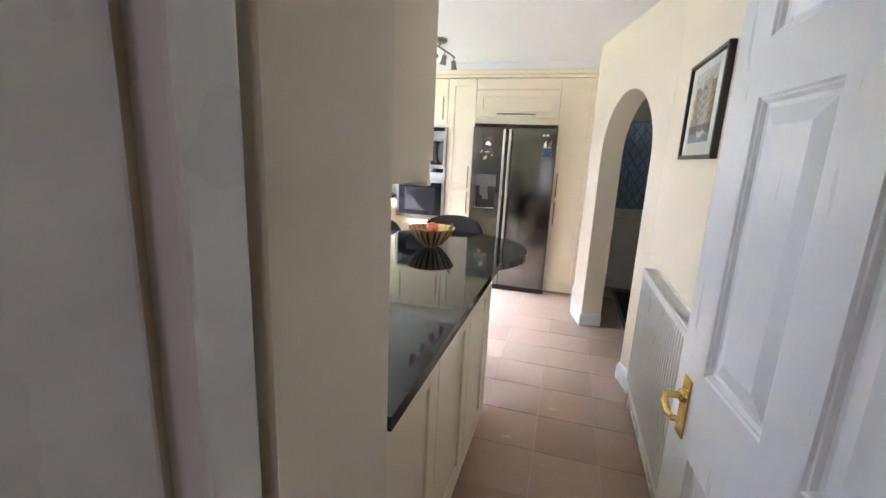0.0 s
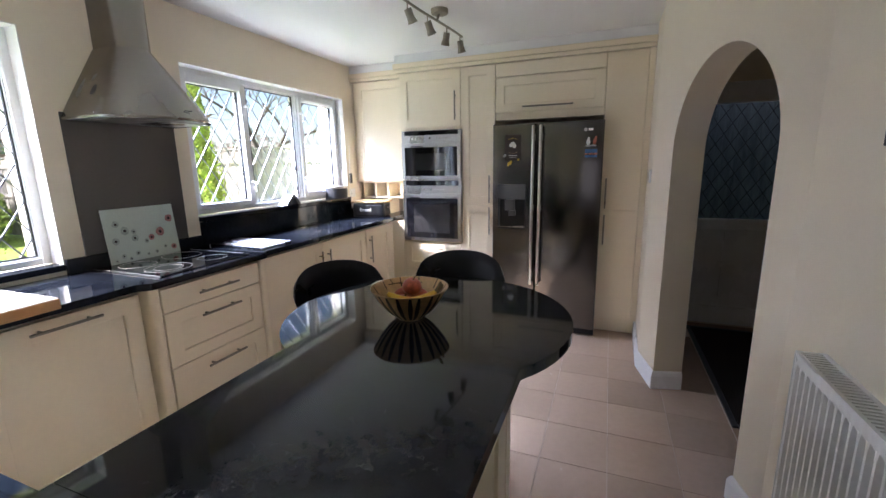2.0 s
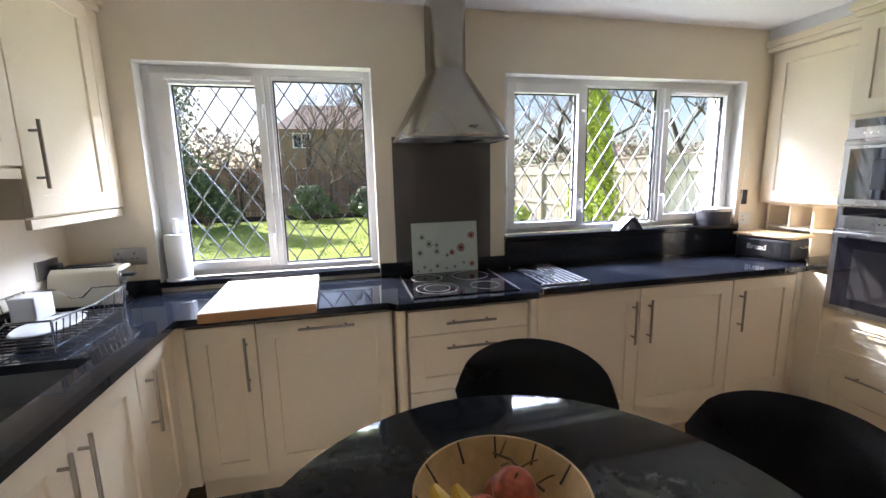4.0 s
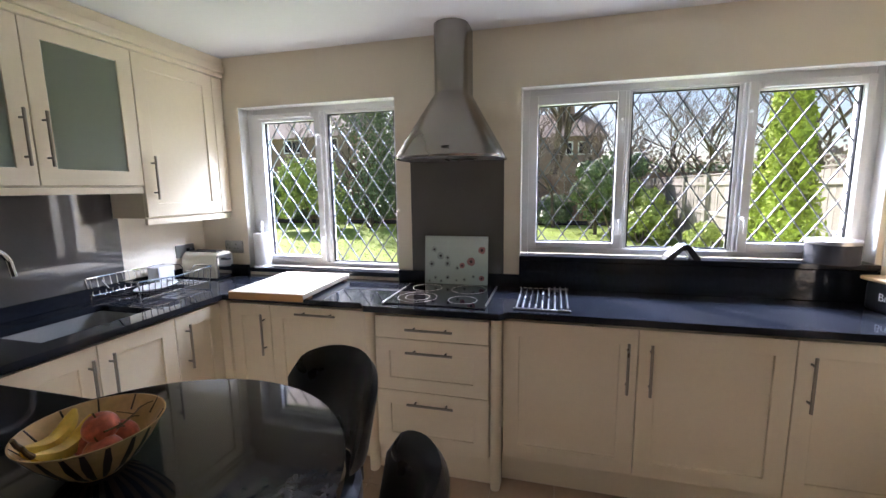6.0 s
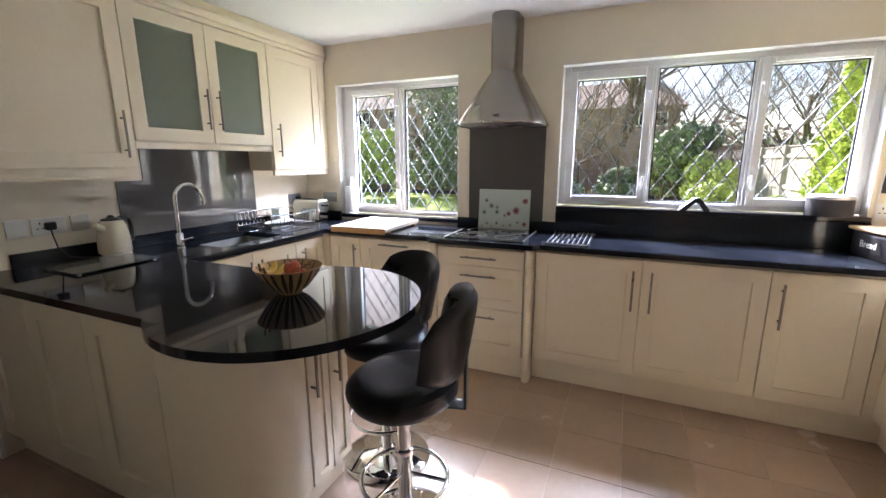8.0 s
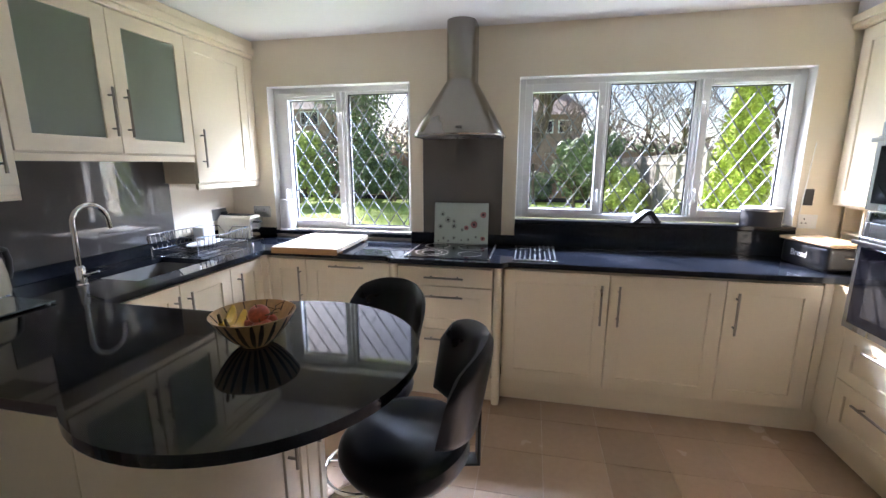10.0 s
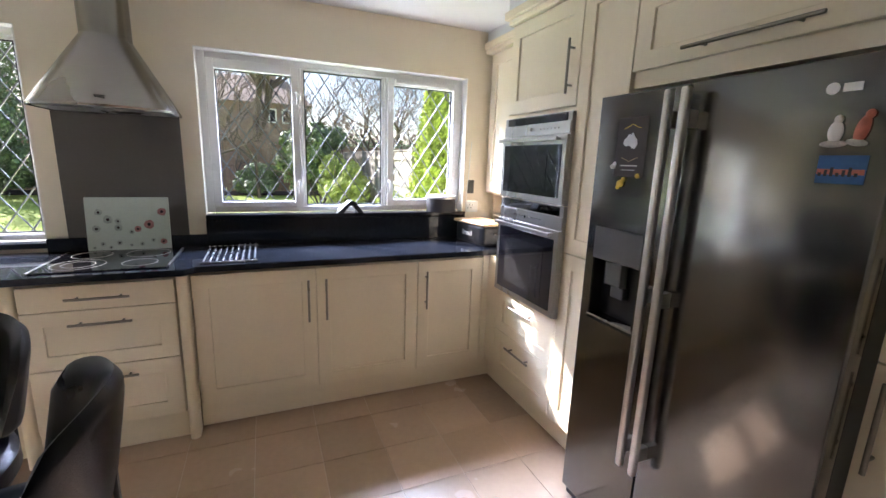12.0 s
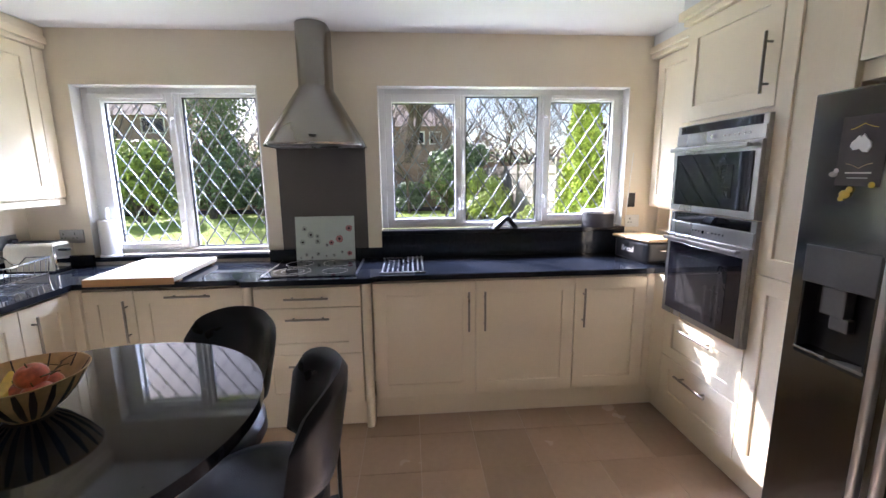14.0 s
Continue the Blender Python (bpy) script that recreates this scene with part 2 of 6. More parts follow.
def thing(name, m, label, category, group="", kind=""):
    ob = new(name)
    ob.empty_display_size = 0.1
    ob.matrix_world = m
    return tagged(ob, label, category, group, kind)


def solid(name, bm, material, label, category="", kind="structure", smooth=False, group=""):
    return tagged(new(name, mesh_of(name, bm, material, smooth)), label, category, group, kind)


def rect_ring(x0, x1, z0, z1, w, y0, y1):
    """Four boxes round an upright rectangle."""
    return [(x0, x0 + w, y0, y1, z0, z1), (x1 - w, x1, y0, y1, z0, z1), (x0 + w, x1 - w, y0, y1, z0, z0 + w), (x0 + w, x1 - w, y0, y1, z1 - w, z1)]


# ---- the room's shell ----
XW, YS, YB, ZC = -2.545, 0.79, 5.34, 2.38      # window wall, sink wall, wall behind the tall units, ceiling
W1 = (1.168, 2.292, 0.974, 2.058)
W2 = (3.049, 4.756, 1.113, 2.058)
solid("wall_west", boxes([
    (XW - 0.30, XW, 0.40, W1[0], 0, ZC), (XW - 0.30, XW, W1[1], W2[0], 0, ZC), (XW - 0.30, XW, W2[1], 5.6, 0, ZC),
    (XW - 0.30, XW, W1[0], W1[1], 0, W1[2] - 0.032), (XW - 0.30, XW, W1[0], W1[1], W1[3], ZC),
    (XW - 0.30, XW, W2[0], W2[1], 0, W2[2] - 0.034), (XW - 0.30, XW, W2[0], W2[1], W2[3], ZC)]),
    M_WALL, "cream painted wall with two leaded windows", "wall")
solid("wall_south", boxes([(XW, -0.42, YS - 0.25, YS, 0, ZC), (-0.42, -0.264, 0.485, 0.795, 0, ZC)]), M_WALL, "cream painted wall behind the sink", "wall")
solid("wall_north", boxes([(XW, 0.36, YB, YB + 0.2, 0, ZC)]), M_WALL, "cream wall behind the tall units", "wall")
XE = 0.525
A, B = Vector((0.525, 2.80, 0)), Vector((0.181, 4.15, 0))
THICK = 0.17
S0, S1 = 0.18, 1.10        # the archway's jambs along the wall
D = (B - A).normalized()
N = Vector((D.y, -D.x, 0))
solid("wall_east", boxes([(XE, XE + THICK, 0.40, 2.80, 0, ZC)]), M_WALL, "cream painted wall with the radiator and picture", "wall")


def arch_wall():
    """The angled wall with its round-headed opening."""
    bm = bmesh.new()
    length = (B - A).length
    s0, s1, spring, n = S0, S1, 1.46, 24
    r = (s1 - s0) / 2

    def pt(s, z, t):
        p = A + D * s + N * t
        return bm.verts.new((p.x, p.y, z))
    inner = [(s0, 0.0)] + [(s0 + r - r * math.cos(math.pi * k / n), spring + r * math.sin(math.pi * k / n)) for k in range(n + 1)] + [(s1, 0.0)]
    outer = [(0.0, 0.0)] + [(max(0.0, min(length, length * k / n)), ZC) for k in range(n + 1)] + [(length, 0.0)]
    fi, fo = [pt(s, z, 0) for s, z in inner], [pt(s, z, 0) for s, z in outer]
    bi, bo = [pt(s, z, THICK) for s, z in inner], [pt(s, z, THICK) for s, z in outer]
    for k in range(len(inner) - 1):
        bm.faces.new((fi[k], fi[k + 1], fo[k + 1], fo[k]))
        bm.faces.new((bi[k + 1], bi[k], bo[k], bo[k + 1]))
        bm.faces.new((fi[k + 1], fi[k], bi[k], bi[k + 1]))
        bm.faces.new((fo[k], fo[k + 1], bo[k + 1], bo[k]))
    bm.faces.new((fo[0], bo[0], bi[0], fi[0]))
    bm.faces.new((fo[-1], fi[-1], bi[-1], bo[-1]))
    return bm


solid("wall_arch", arch_wall(), M_WALL, "cream angled wall with a round-headed archway", "wall", smooth=True)
solid("wall_return", boxes([(0.195, 0.36, 4.15, YB, 0, ZC)]), M_WALL, "short cream wall beside the tall units", "wall")
solid("ceiling", boxes([(XW - 0.3, 2.4, -2.2, 5.6, ZC, ZC + 0.12)]), M_CEIL, "plain white painted ceiling", "ceiling")
# hall behind the doorway
solid("wall_hall_west", boxes([(-0.95, -0.85, -2.2, 0.40, 0, ZC), (-0.85, -0.312, 0.28, 0.40, 0, ZC)]), M_WALL, "cream hall wall", "wall")
solid("wall_hall_east", boxes([(0.95, 1.05, -2.2, 0.40, 0, ZC), (0.52, 0.95, 0.28, 0.40, 0, ZC)]), M_WALL, "cream hall wall", "wall")
solid("wall_hall_south", boxes([(-0.95, 1.05, -2.3, -2.2, 0, ZC)]), M_WALL, "cream hall end wall", "wall")
solid("wall_hall_head", boxes([(-0.28, 0.52, 0.28, 0.40, 2.08, ZC)]), M_WALL, "wall over the hall doorway", "wall")
# lobby beyond the arch
solid("wall_lobby_north", boxes([(0.36, 0.46, 5.20, YB, 0, ZC), (1.30, 2.4, 5.20, 5.34, 0, ZC), (0.46, 1.30, 5.20, 5.34, 2.02, ZC)]), M_WALL, "cream lobby wall round the outer door", "wall")
solid("wall_lobby_east", boxes([(2.30, 2.4, 0.40, 5.20, 0, ZC)]), M_WALL, "cream lobby wall", "wall")
solid("wall_lobby_south", boxes([(XE + THICK, 2.30, 1.9, 2.0, 0, ZC)]), M_WALL, "cream lobby wall", "wall")


def skirting(name, pts, label="white painted skirting board"):
    """A skirting board along plan points, room on the left of the run."""
    bm = bmesh.new()
    prof = [(0, 0), (0.016, 0), (0.016, 0.085), (0.010, 0.105), (0.004, 0.115), (0, 0.115)]
    pts = [Vector((*p, 0)) for p in pts]
    rings = []
    for i, p in enumerate(pts):
        dirs = []
        if i:
            dirs.append((p - pts[i - 1]).normalized())
        if i < len(pts) - 1:
            dirs.append((pts[i + 1] - p).normalized())
        nrm = sum((Vector((-d.y, d.x, 0)) for d in dirs), Vector()).normalized()
        k = 1 / max(0.4, nrm.dot(Vector((-dirs[0].y, dirs[0].x, 0))))
        rings.append([bm.verts.new(p + nrm * (a * k) + Vector((0, 0, z))) for a, z in prof])
    for a, b in zip(rings, rings[1:]):
        for k in range(len(prof)):
            bm.faces.new((a[k], a[(k + 1) % len(prof)], b[(k + 1) % len(prof)], b[k]))
    bm.faces.new(rings[0])
    bm.faces.new(list(reversed(rings[-1])))
    return solid(name, bm, M_WHITE, label, "skirting")


def on_arch(s, t=0.0):
    p = A + D * s + N * t
    return (p.x, p.y)


skirting("baseboard_east", [(XE, 0.46), (XE, 2.80), on_arch(S0), on_arch(S0, THICK)])
skirting("baseboard_arch", [on_arch(S1, THICK), on_arch(S1), (0.183, 4.15), (0.195, 4.80)])
skirting("baseboard_door", [(-0.264, 0.795), (-0.264, 0.49)])

# floor: sub-floor, and the tiles in a loop at the end of the file
solid("subfloor", boxes([(XW, 2.4, -2.3, 5.4, -0.12, -0.0022)]), M_GROUT, "floor bed with pale joints", "floor")


# ---- windows ----
def leads(y0, y1, z0, z1, x, px=0.122, pz=0.18):
    """The diamond lattice of lead strips on one pane."""
    bm = bmesh.new()
    slope = pz / px
    for sgn in (1, -1):
        c0 = (z0 - slope * y1) if sgn > 0 else (z0 + slope * y0)
        c1 = (z1 - slope * y0) if sgn > 0 else (z1 + slope * y1)
        c = c0 + pz * 0.5
        while c < c1:
            pts = []
            for y in (y0, y1):
                z = sgn * slope * y + c
                if z0 <= z <= z1:
                    pts.append((y, z))
            for z in (z0, z1):
                y = (z - c) / (sgn * slope)
                if y0 < y < y1:
                    pts.append((y, z))
            if len(pts) >= 2 and (Vector(pts[0]) - Vector(pts[1])).length > 0.01:
                a, b = Vector((x, *pts[0])), Vector((x, *pts[1]))
                d = (b - a).normalized()
                w = Vector((0, -d.z, d.y)) * 0.0032
                t = Vector((0.0035 + 0.0008 * sgn, 0, 0))
                vs = [bm.verts.new(q) for q in (a - w - t, a + w - t, a + w + t, a - w + t, b - w - t, b + w - t, b + w + t, b - w + t)]
                for f in ((0, 1, 2, 3), (7, 6, 5, 4), (0, 4, 5, 1), (1, 5, 6, 2), (2, 6, 7, 3), (3, 7, 4, 0)):
                    bm.faces.new([vs[i] for i in f])
            c += pz
    return bm


def espagnolette(bm, x, y, z):
    """A small white casement catch."""
    cyl(bm, (x, y, z), (x + 0.03, y, z), 0.011, 0.008, 10)
    tube(bm, [(x + 0.03, y, z), (x + 0.036, y, z - 0.03), (x + 0.034, y, z - 0.075)], 0.007, 8, r_end=0.005)
    return bm


def window(name, op, lights, label, vent):
    """lights: rows of cell start, cell end, glass y0, y1, z0, z1, is a casement."""
    y0, y1, z0, z1 = op
    win = tagged(new(name), label, "window", kind="structure")
    xi, xo = XW - 0.085, XW - 0.155
    rows = [(xo, xi, y0, y0 + 0.045, z0, z1), (xo, xi, y1 - 0.04, y1, z0, z1), (xo, xi, y0 + 0.045, y1 - 0.04, z1 - 0.04, z1), (xo, xi, y0 + 0.045, y1 - 0.04, z0, z0 + 0.035)]
    for (a, b, *_), (c, d, *_) in zip(lights, lights[1:]):
        rows.append((xo, xi, b, c, z0 + 0.035, z1 - 0.04))
    part("window_frame", boxes(rows, 0.004), M_UPVC, win, smooth=False)
    lining = [(xi, XW + 0.002, y0, y0 + 0.004, z0, z1 - 0.004), (xi, XW + 0.002, y1 - 0.004, y1, z0, z1 - 0.004), (xi, XW + 0.002, y0, y1, z1 - 0.004, z1)]
    for row in lining:
        part("reveal_lining", boxes([row]), M_REVEAL, win, "white painted reveal", smooth=False)
    for a, b, g0, g1, h0, h1, opens in lights:
        proud = 0.016 if opens else -0.012
        lo, hi = z0 + 0.035, z1 - 0.04
        ring = [(xo + 0.01, xi + proud, a, g0, lo, hi), (xo + 0.01, xi + proud, g1, b, lo, hi), (xo + 0.01, xi + proud, g0, g1, lo, h0), (xo + 0.01, xi + proud, g0, g1, h1, hi)]
        sash = part("casement" if opens else "glazing_bead", boxes(ring, 0.005, 2), M_UPVC, win, smooth=False)
        pane = part("pane", boxes([(xo + 0.028, xo + 0.034, g0, g1, h0, h1)]), M_GLASS, sash, smooth=False)
        pane.visible_shadow = False
        part("lead_lattice", leads(g0, g1, h0, h1, xo + 0.031), M_LEAD, sash, "grey lead diamond lattice", smooth=False)
        seal = [(xo + 0.034, xi - 0.014 if not opens else xi - 0.02, g0, g0 + 0.006, h0, h1), (xo + 0.034, xi - 0.02, g1 - 0.006, g1, h0, h1), (xo + 0.034, xi - 0.02, g0, g1, h1 - 0.006, h1), (xo + 0.034, xi - 0.02, g0, g1, h0, h0 + 0.006)]
        part("glazing_seal", boxes(seal), M_BLACK, sash, smooth=False)
        if opens:
            yy = (g1 + b) / 2 + 0.008 if opens == 1 else (a + g0) / 2 - 0.008
            bm = bmesh.new()
            espagnolette(bm, xi + proud, yy, h0 + 0.13)
            espagnolette(bm, xi + proud, yy, h1 - 0.10)
            part("catch", bm, M_UPVC, sash, "white casement catches")
    if vent:
        a, b = vent
        part("trickle_vent", boxes([(xi + 0.014, xi + 0.034, a, b, z1 - 0.075, z1 - 0.05)], 0.003), M_UPVC, win, smooth=False)
    return win


window("window_1", W1, [(1.2113, 1.7356, 1.2931, 1.6942, 1.0504, 1.9643, 1), (1.7645, 2.2551, 1.7789, 2.2455, 1.0148, 1.998, 0)], "two-light white leaded casement window over the worktop", (1.28, 1.68))
window("window_2", W2, [(3.092, 3.6086, 3.1401, 3.5663, 1.1822, 1.9643, 1), (3.6279, 4.1695, 3.6423, 4.1522, 1.1562, 2.0076, 0), (4.1887, 4.713, 4.232, 4.6793, 1.1947, 1.9739, 2)], "three-light white leaded casement window", (4.24, 4.64))


# ---- fitted kitchen ----
def bar_handle(bm, x, z, length, upright, y=0.0):
    """A bar handle that stands off a front at y."""
    h = length / 2
    a, b = ((x, z - h), (x, z + h)) if upright else ((x - h, z), (x + h, z))
    yy = y - 0.032
    cyl(bm, (a[0], yy, a[1]), (b[0], yy, b[1]), 0.0062, seg=12)
    k = 0.16
    for f in (k, 1 - k):
        px, pz = a[0] + (b[0] - a[0]) * f, a[1] + (b[1] - a[1]) * f
        cyl(bm, (px, yy, pz), (px, y, pz), 0.005, seg=8)
    return bm


def shaker(x0, x1, z0, z1, w=0.075, t=0.02, glazed=False):
    """A framed front with a sunk panel, in one piece; its face lies at y = 0."""
    g = 0.002
    x0, x1, z0, z1 = x0 + g, x1 - g, z0 + g, z1 - g
    wz = min(w, (z1 - z0) * 0.24)
    bm = bmesh.new()

    def ring(a, b, y):
        return [bm.verts.new((x, y, z)) for x, z in ((x0 + a, z0 + b), (x1 - a, z0 + b), (x1 - a, z1 - b), (x0 + a, z1 - b))]
    rows = [ring(0, 0, t), ring(0, 0, 0.002), ring(0.002, 0.002, 0), ring(w - 0.002, wz - 0.002, 0), ring(w, wz, 0.0015), ring(w + 0.001, wz + 0.001, t if glazed else 0.010)]
    if glazed:
        rows.append(rows[0])
    for a, b in zip(rows, rows[1:]):
        for k in range(4):
            bm.faces.new((a[k], a[(k + 1) % 4], b[(k + 1) % 4], b[k]))
    if not glazed:
        bm.faces.new(rows[0][::-1])
        bm.faces.new(rows[-1])
    return bm


def slab(x0, x1, z0, z1, t=0.02):
    g = 0.002
    return boxes([(x0 + g, x1 - g, 0, t, z0 + g, z1 - g)], 0.0025)


def cabinet(name, m, label, fronts, body, category="cabinet", group="", handle=0.24):
    """fronts: rows of x0, x1, z0, z1, style, handle x, handle z, handle upright. body: x0, x1, depth, z0, z1."""
    cab = thing(name, m, label, category, group)
    b0, b1, dep, c0, c1 = body
    part("body", boxes([(b0 + 0.0005, b1 - 0.0005, 0.0215, dep, c0, c1)], 0.001), M_CREAM, cab, smooth=False)
    for x0, x1, z0, z1, style, hx, hz, up in fronts:
        bm = shaker(x0, x1, z0, z1) if style == "shaker" else shaker(x0, x1, z0, z1, glazed=True) if style == "glazed" else slab(x0, x1, z0, z1)
        d = part("drawer_front" if style == "slab" or not up and name == "drawer_cabinet" else "door", bm, M_CREAM, cab, smooth=False)
        if style == "glazed":
            part("glass_panel", boxes([(x0 + 0.07, x1 - 0.07, 0.008, 0.013, z0 + 0.07, z1 - 0.07)]), M_FROST, d, "frosted glass panel", smooth=False)
        if hx is not None:
            hb = bmesh.new()
            bar_handle(hb, hx, hz, handle, up)
            part("handle", hb, M_NICKEL, d, "satin nickel bar handle")
    return cab


XF, YF, YK = -2.03, 4.72, 1.385     # fronts of the window run, the tall units, the sink run
ZP, ZD = 0.155, 0.872


def window_run(y0):
    return pose(XF, y0, 0, 0, 0, 90)


G_BASE = "cream base cabinets"
cabinet("base_cabinet", window_run(1.42), "cream shaker base cabinet beside the sink corner", [(0.012, 0.285, ZP, ZD, "shaker", 0.245, 0.70, True)], (0, 0.285, 0.505, ZP, 0.885), group=G_BASE)
cabinet("dishwasher_cabinet", window_run(1.705), "cream fronted built-in dishwasher with a level handle", [(0, 0.592, ZP, ZD, "shaker", 0.30, 0.835, False)], (0, 0.592, 0.505, ZP, 0.885), group=G_BASE)
cabinet("drawer_cabinet", pose(-1.985, 2.362, 0, 0, 0, 90), "cream three-drawer cabinet under the hob", [(0, 0.592, 0.752, ZD, "slab", 0.296, 0.812, False), (0, 0.592, 0.472, 0.752, "shaker", 0.296, 0.692, False), (0, 0.592, ZP, 0.472, "shaker", 0.296, 0.415, False)], (0, 0.592, 0.55, ZP, 0.885), group=G_BASE)
cabinet("base_cabinet", window_run(3.016), "cream shaker base cabinet with a bar handle", [(0, 0.606, ZP, ZD, "shaker", 0.562, 0.69, True)], (0, 0.606, 0.505, ZP, 0.885), group=G_BASE)
cabinet("base_cabinet", window_run(3.622), "cream shaker base cabinet with a bar handle", [(0, 0.603, ZP, ZD, "shaker", 0.052, 0.69, True)], (0, 0.603, 0.505, ZP, 0.885), group=G_BASE)
cabinet("base_cabinet", window_run(4.225), "cream corner base cabinet with a bar handle", [(0, 0.45, ZP, ZD, "shaker", 0.052, 0.69, True)], (0, 0.495, 0.505, ZP, 0.885), group=G_BASE)
solid("corner_filler", boxes([(XF - 0.02, XF, 4.677, 4.72, ZP, 0.885), (XF - 0.02, -1.906, 4.7205, 4.74, ZP, 0.885)]), M_CREAM, "cream corner filler strip", "filler strip", kind="")


solid("corner_filler", boxes([(XF - 0.02, XF + 0.018, YK - 0.02, 1.432, ZP, 0.885)], 0.001), M_CREAM, "cream corner post by the sink", "filler strip", kind="")


def pilaster(y):
    bm = bmesh.new()
    n = 10
    out = [(XF - 0.03, y - 0.024)] + [(-1.992 + 0.024 * math.cos(a), y + 0.024 * math.sin(a)) for a in [-math.pi / 2 + math.pi * k / n for k in range(n + 1)]] + [(XF - 0.03, y + 0.024)]
    prism(bm, out, 0.0, 0.885)
    return solid("pilaster", bm, M_CREAM, "cream rounded pilaster beside the drawers", "pilaster", kind="", smooth=True, group="pilasters")


pilaster(2.330)
pilaster(2.985)
for a, b, xx in ((1.42, 2.306, XF - 0.045), (2.355, 2.960, -2.015), (3.010, 4.83, XF - 0.045)):
    solid("plinth", boxes([(xx - 0.018, xx, a, b, 0.004, 0.15)], 0.001), M_CREAM, "cream plinth board under the cabinets", "plinth", kind="")
solid("plinth", boxes([(XF - 0.044, -1.012, YF + 0.06, YF + 0.078, 0.004, 0.15)], 0.001), M_CREAM, "cream plinth board under the tall units", "plinth", kind="")
solid("plinth", boxes([(-0.135, 0.18, YF + 0.03, YF + 0.048, 0.004, 0.12)], 0.001), M_CREAM, "cream plinth board under the larder", "plinth", kind="")


def sink_run(x):
    return pose(x, YK, 0, 0, 0, 180)


cabinet("base_cabinet", sink_run(-1.71), "narrow cream cabinet in the sink corner", [(0, 0.30, ZP, ZD, "shaker", 0.06, 0.70, True)], (0, 0.30, 0.60, ZP, 0.885), group=G_BASE)
cabinet("base_cabinet", sink_run(-0.955), "cream double cabinet under the sink", [(0, 0.375, ZP, ZD, "shaker", 0.335, 0.70, True), (0.375, 0.755, ZP, ZD, "shaker", 0.42, 0.70, True)], (0, 0.755, 0.60, ZP, 0.70), group=G_BASE)
solid("plinth", boxes([(-2.11, -0.96, YK - 0.108, YK - 0.09, 0.004, 0.15)], 0.001), M_CREAM, "cream plinth board under the sink cabinets", "plinth", kind="")


# tall units
def tall(x0):
    return pose(x0, YF, 0)


oven_unit = cabinet("oven_housing", tall(-1.905), "tall cream housing with two built-in ovens", [
    (0, 0.59, 1.745, 2.228, "shaker", 0.545, 1.92, True), (0, 0.59, 0.430, 0.702, "shaker", 0.295, 0.632, False), (0, 0.59, ZP, 0.430, "shaker", 0.295, 0.365, False)], (0, 0.59, 0.60, ZP, 2.23))
cabinet("larder_cabinet", tall(-1.315), "narrow tall cream larder beside the fridge", [(0, 0.31, 1.055, 2.228, "shaker", 0.268, 1.20, True), (0, 0.31, ZP, 1.055, "shaker", 0.268, 0.92, True)], (0, 0.31, 0.60, ZP, 2.23))
cabinet("bridging_cabinet", tall(-1.005), "cream lift-up cabinet over the fridge", [(0, 0.868, 1.835, 2.115, "shaker", 0.434, 1.872, False), (0, 0.868, 2.118, 2.228, "slab", None, 0, False)], (0, 0.868, 0.60, 1.775, 2.23), handle=0.40)
cabinet("larder_cabinet", tall(-0.137), "tall cream larder cabinet beside the archway", [(0, 0.29, 1.035, 2.228, "slab", 0.04, 1.17, True), (0, 0.29, 0.125, 1.035, "slab", 0.04, 0.88, True)], (0, 0.29, 0.60, 0.12, 2.23))
solid("end_panel", boxes([(0.1535, 0.194, YF + 0.002, YF + 0.55, 0.12, 2.23)], 0.001), M_CREAM, "cream end panel against the wall", "end panel", kind="")
cabinet("corner_wall_cabinet", pose(-2.54, YF + 0.205, 0), "cream wall cabinet in the window corner", [(0.03, 0.628, 1.262, 2.228, "shaker", 0.575, 1.42, True)], (0, 0.632, 0.40, 1.25, 2.23))
bm = boxes([(XW, -1.925, YF + 0.17, YF + 0.24, 2.232, 2.262), (XW, -1.925, YF + 0.155, YF + 0.24, 2.262, 2.305), (-1.925, 0.194, YF - 0.02, YF + 0.1, 2.232, 2.262), (-1.945, 0.194, YF - 0.04, YF + 0.1, 2.262, 2.305)], 0.004)
solid("cornice", bm, M_CREAM, "cream moulded cornice over the tall cabinets", "cornice", kind="")


# Added infill in ceiling white, covers the unlit gap above the cornice.
solid("bulkhead", boxes([(XW + 0.001, -1.93, YF + 0.18, YF + 0.4, 2.306, ZC - 0.001), (-1.93, 0.194, YF - 0.02, YF + 0.4, 2.306, ZC - 0.001)]), M_CEIL, "white infill added to hide the dark gap over the tall cabinets", "bulkhead")


def cubby_shelf():
    """Small open pigeonholes under the corner wall cabinet."""
    t = thing("pigeonhole_shelf", pose(-2.51, YF + 0.275, 1.083), "cream open pigeonhole shelf under the corner cabinet", "shelf")
    part("frame", boxes([(0, 0.60, 0, 0.22, 0, 0.014), (0, 0.60, 0, 0.22, 0.154, 0.166), (0, 0.60, 0.205, 0.22, 0.014, 0.154)], 0.001), M_CREAM, t, smooth=False)
    for k in range(5):
        x = k * 0.1465
        part("divider", boxes([(x, x + 0.014, 0, 0.205, 0.014, 0.154)], 0.001), M_CREAM, t, smooth=False)
    for x in (0.0, 0.293, 0.586):
        part("leg", boxes([(x, x + 0.014, 0.0, 0.22, -0.163, 0)], 0.001), M_CREAM, t, smooth=False)
    return t


cubby_shelf()


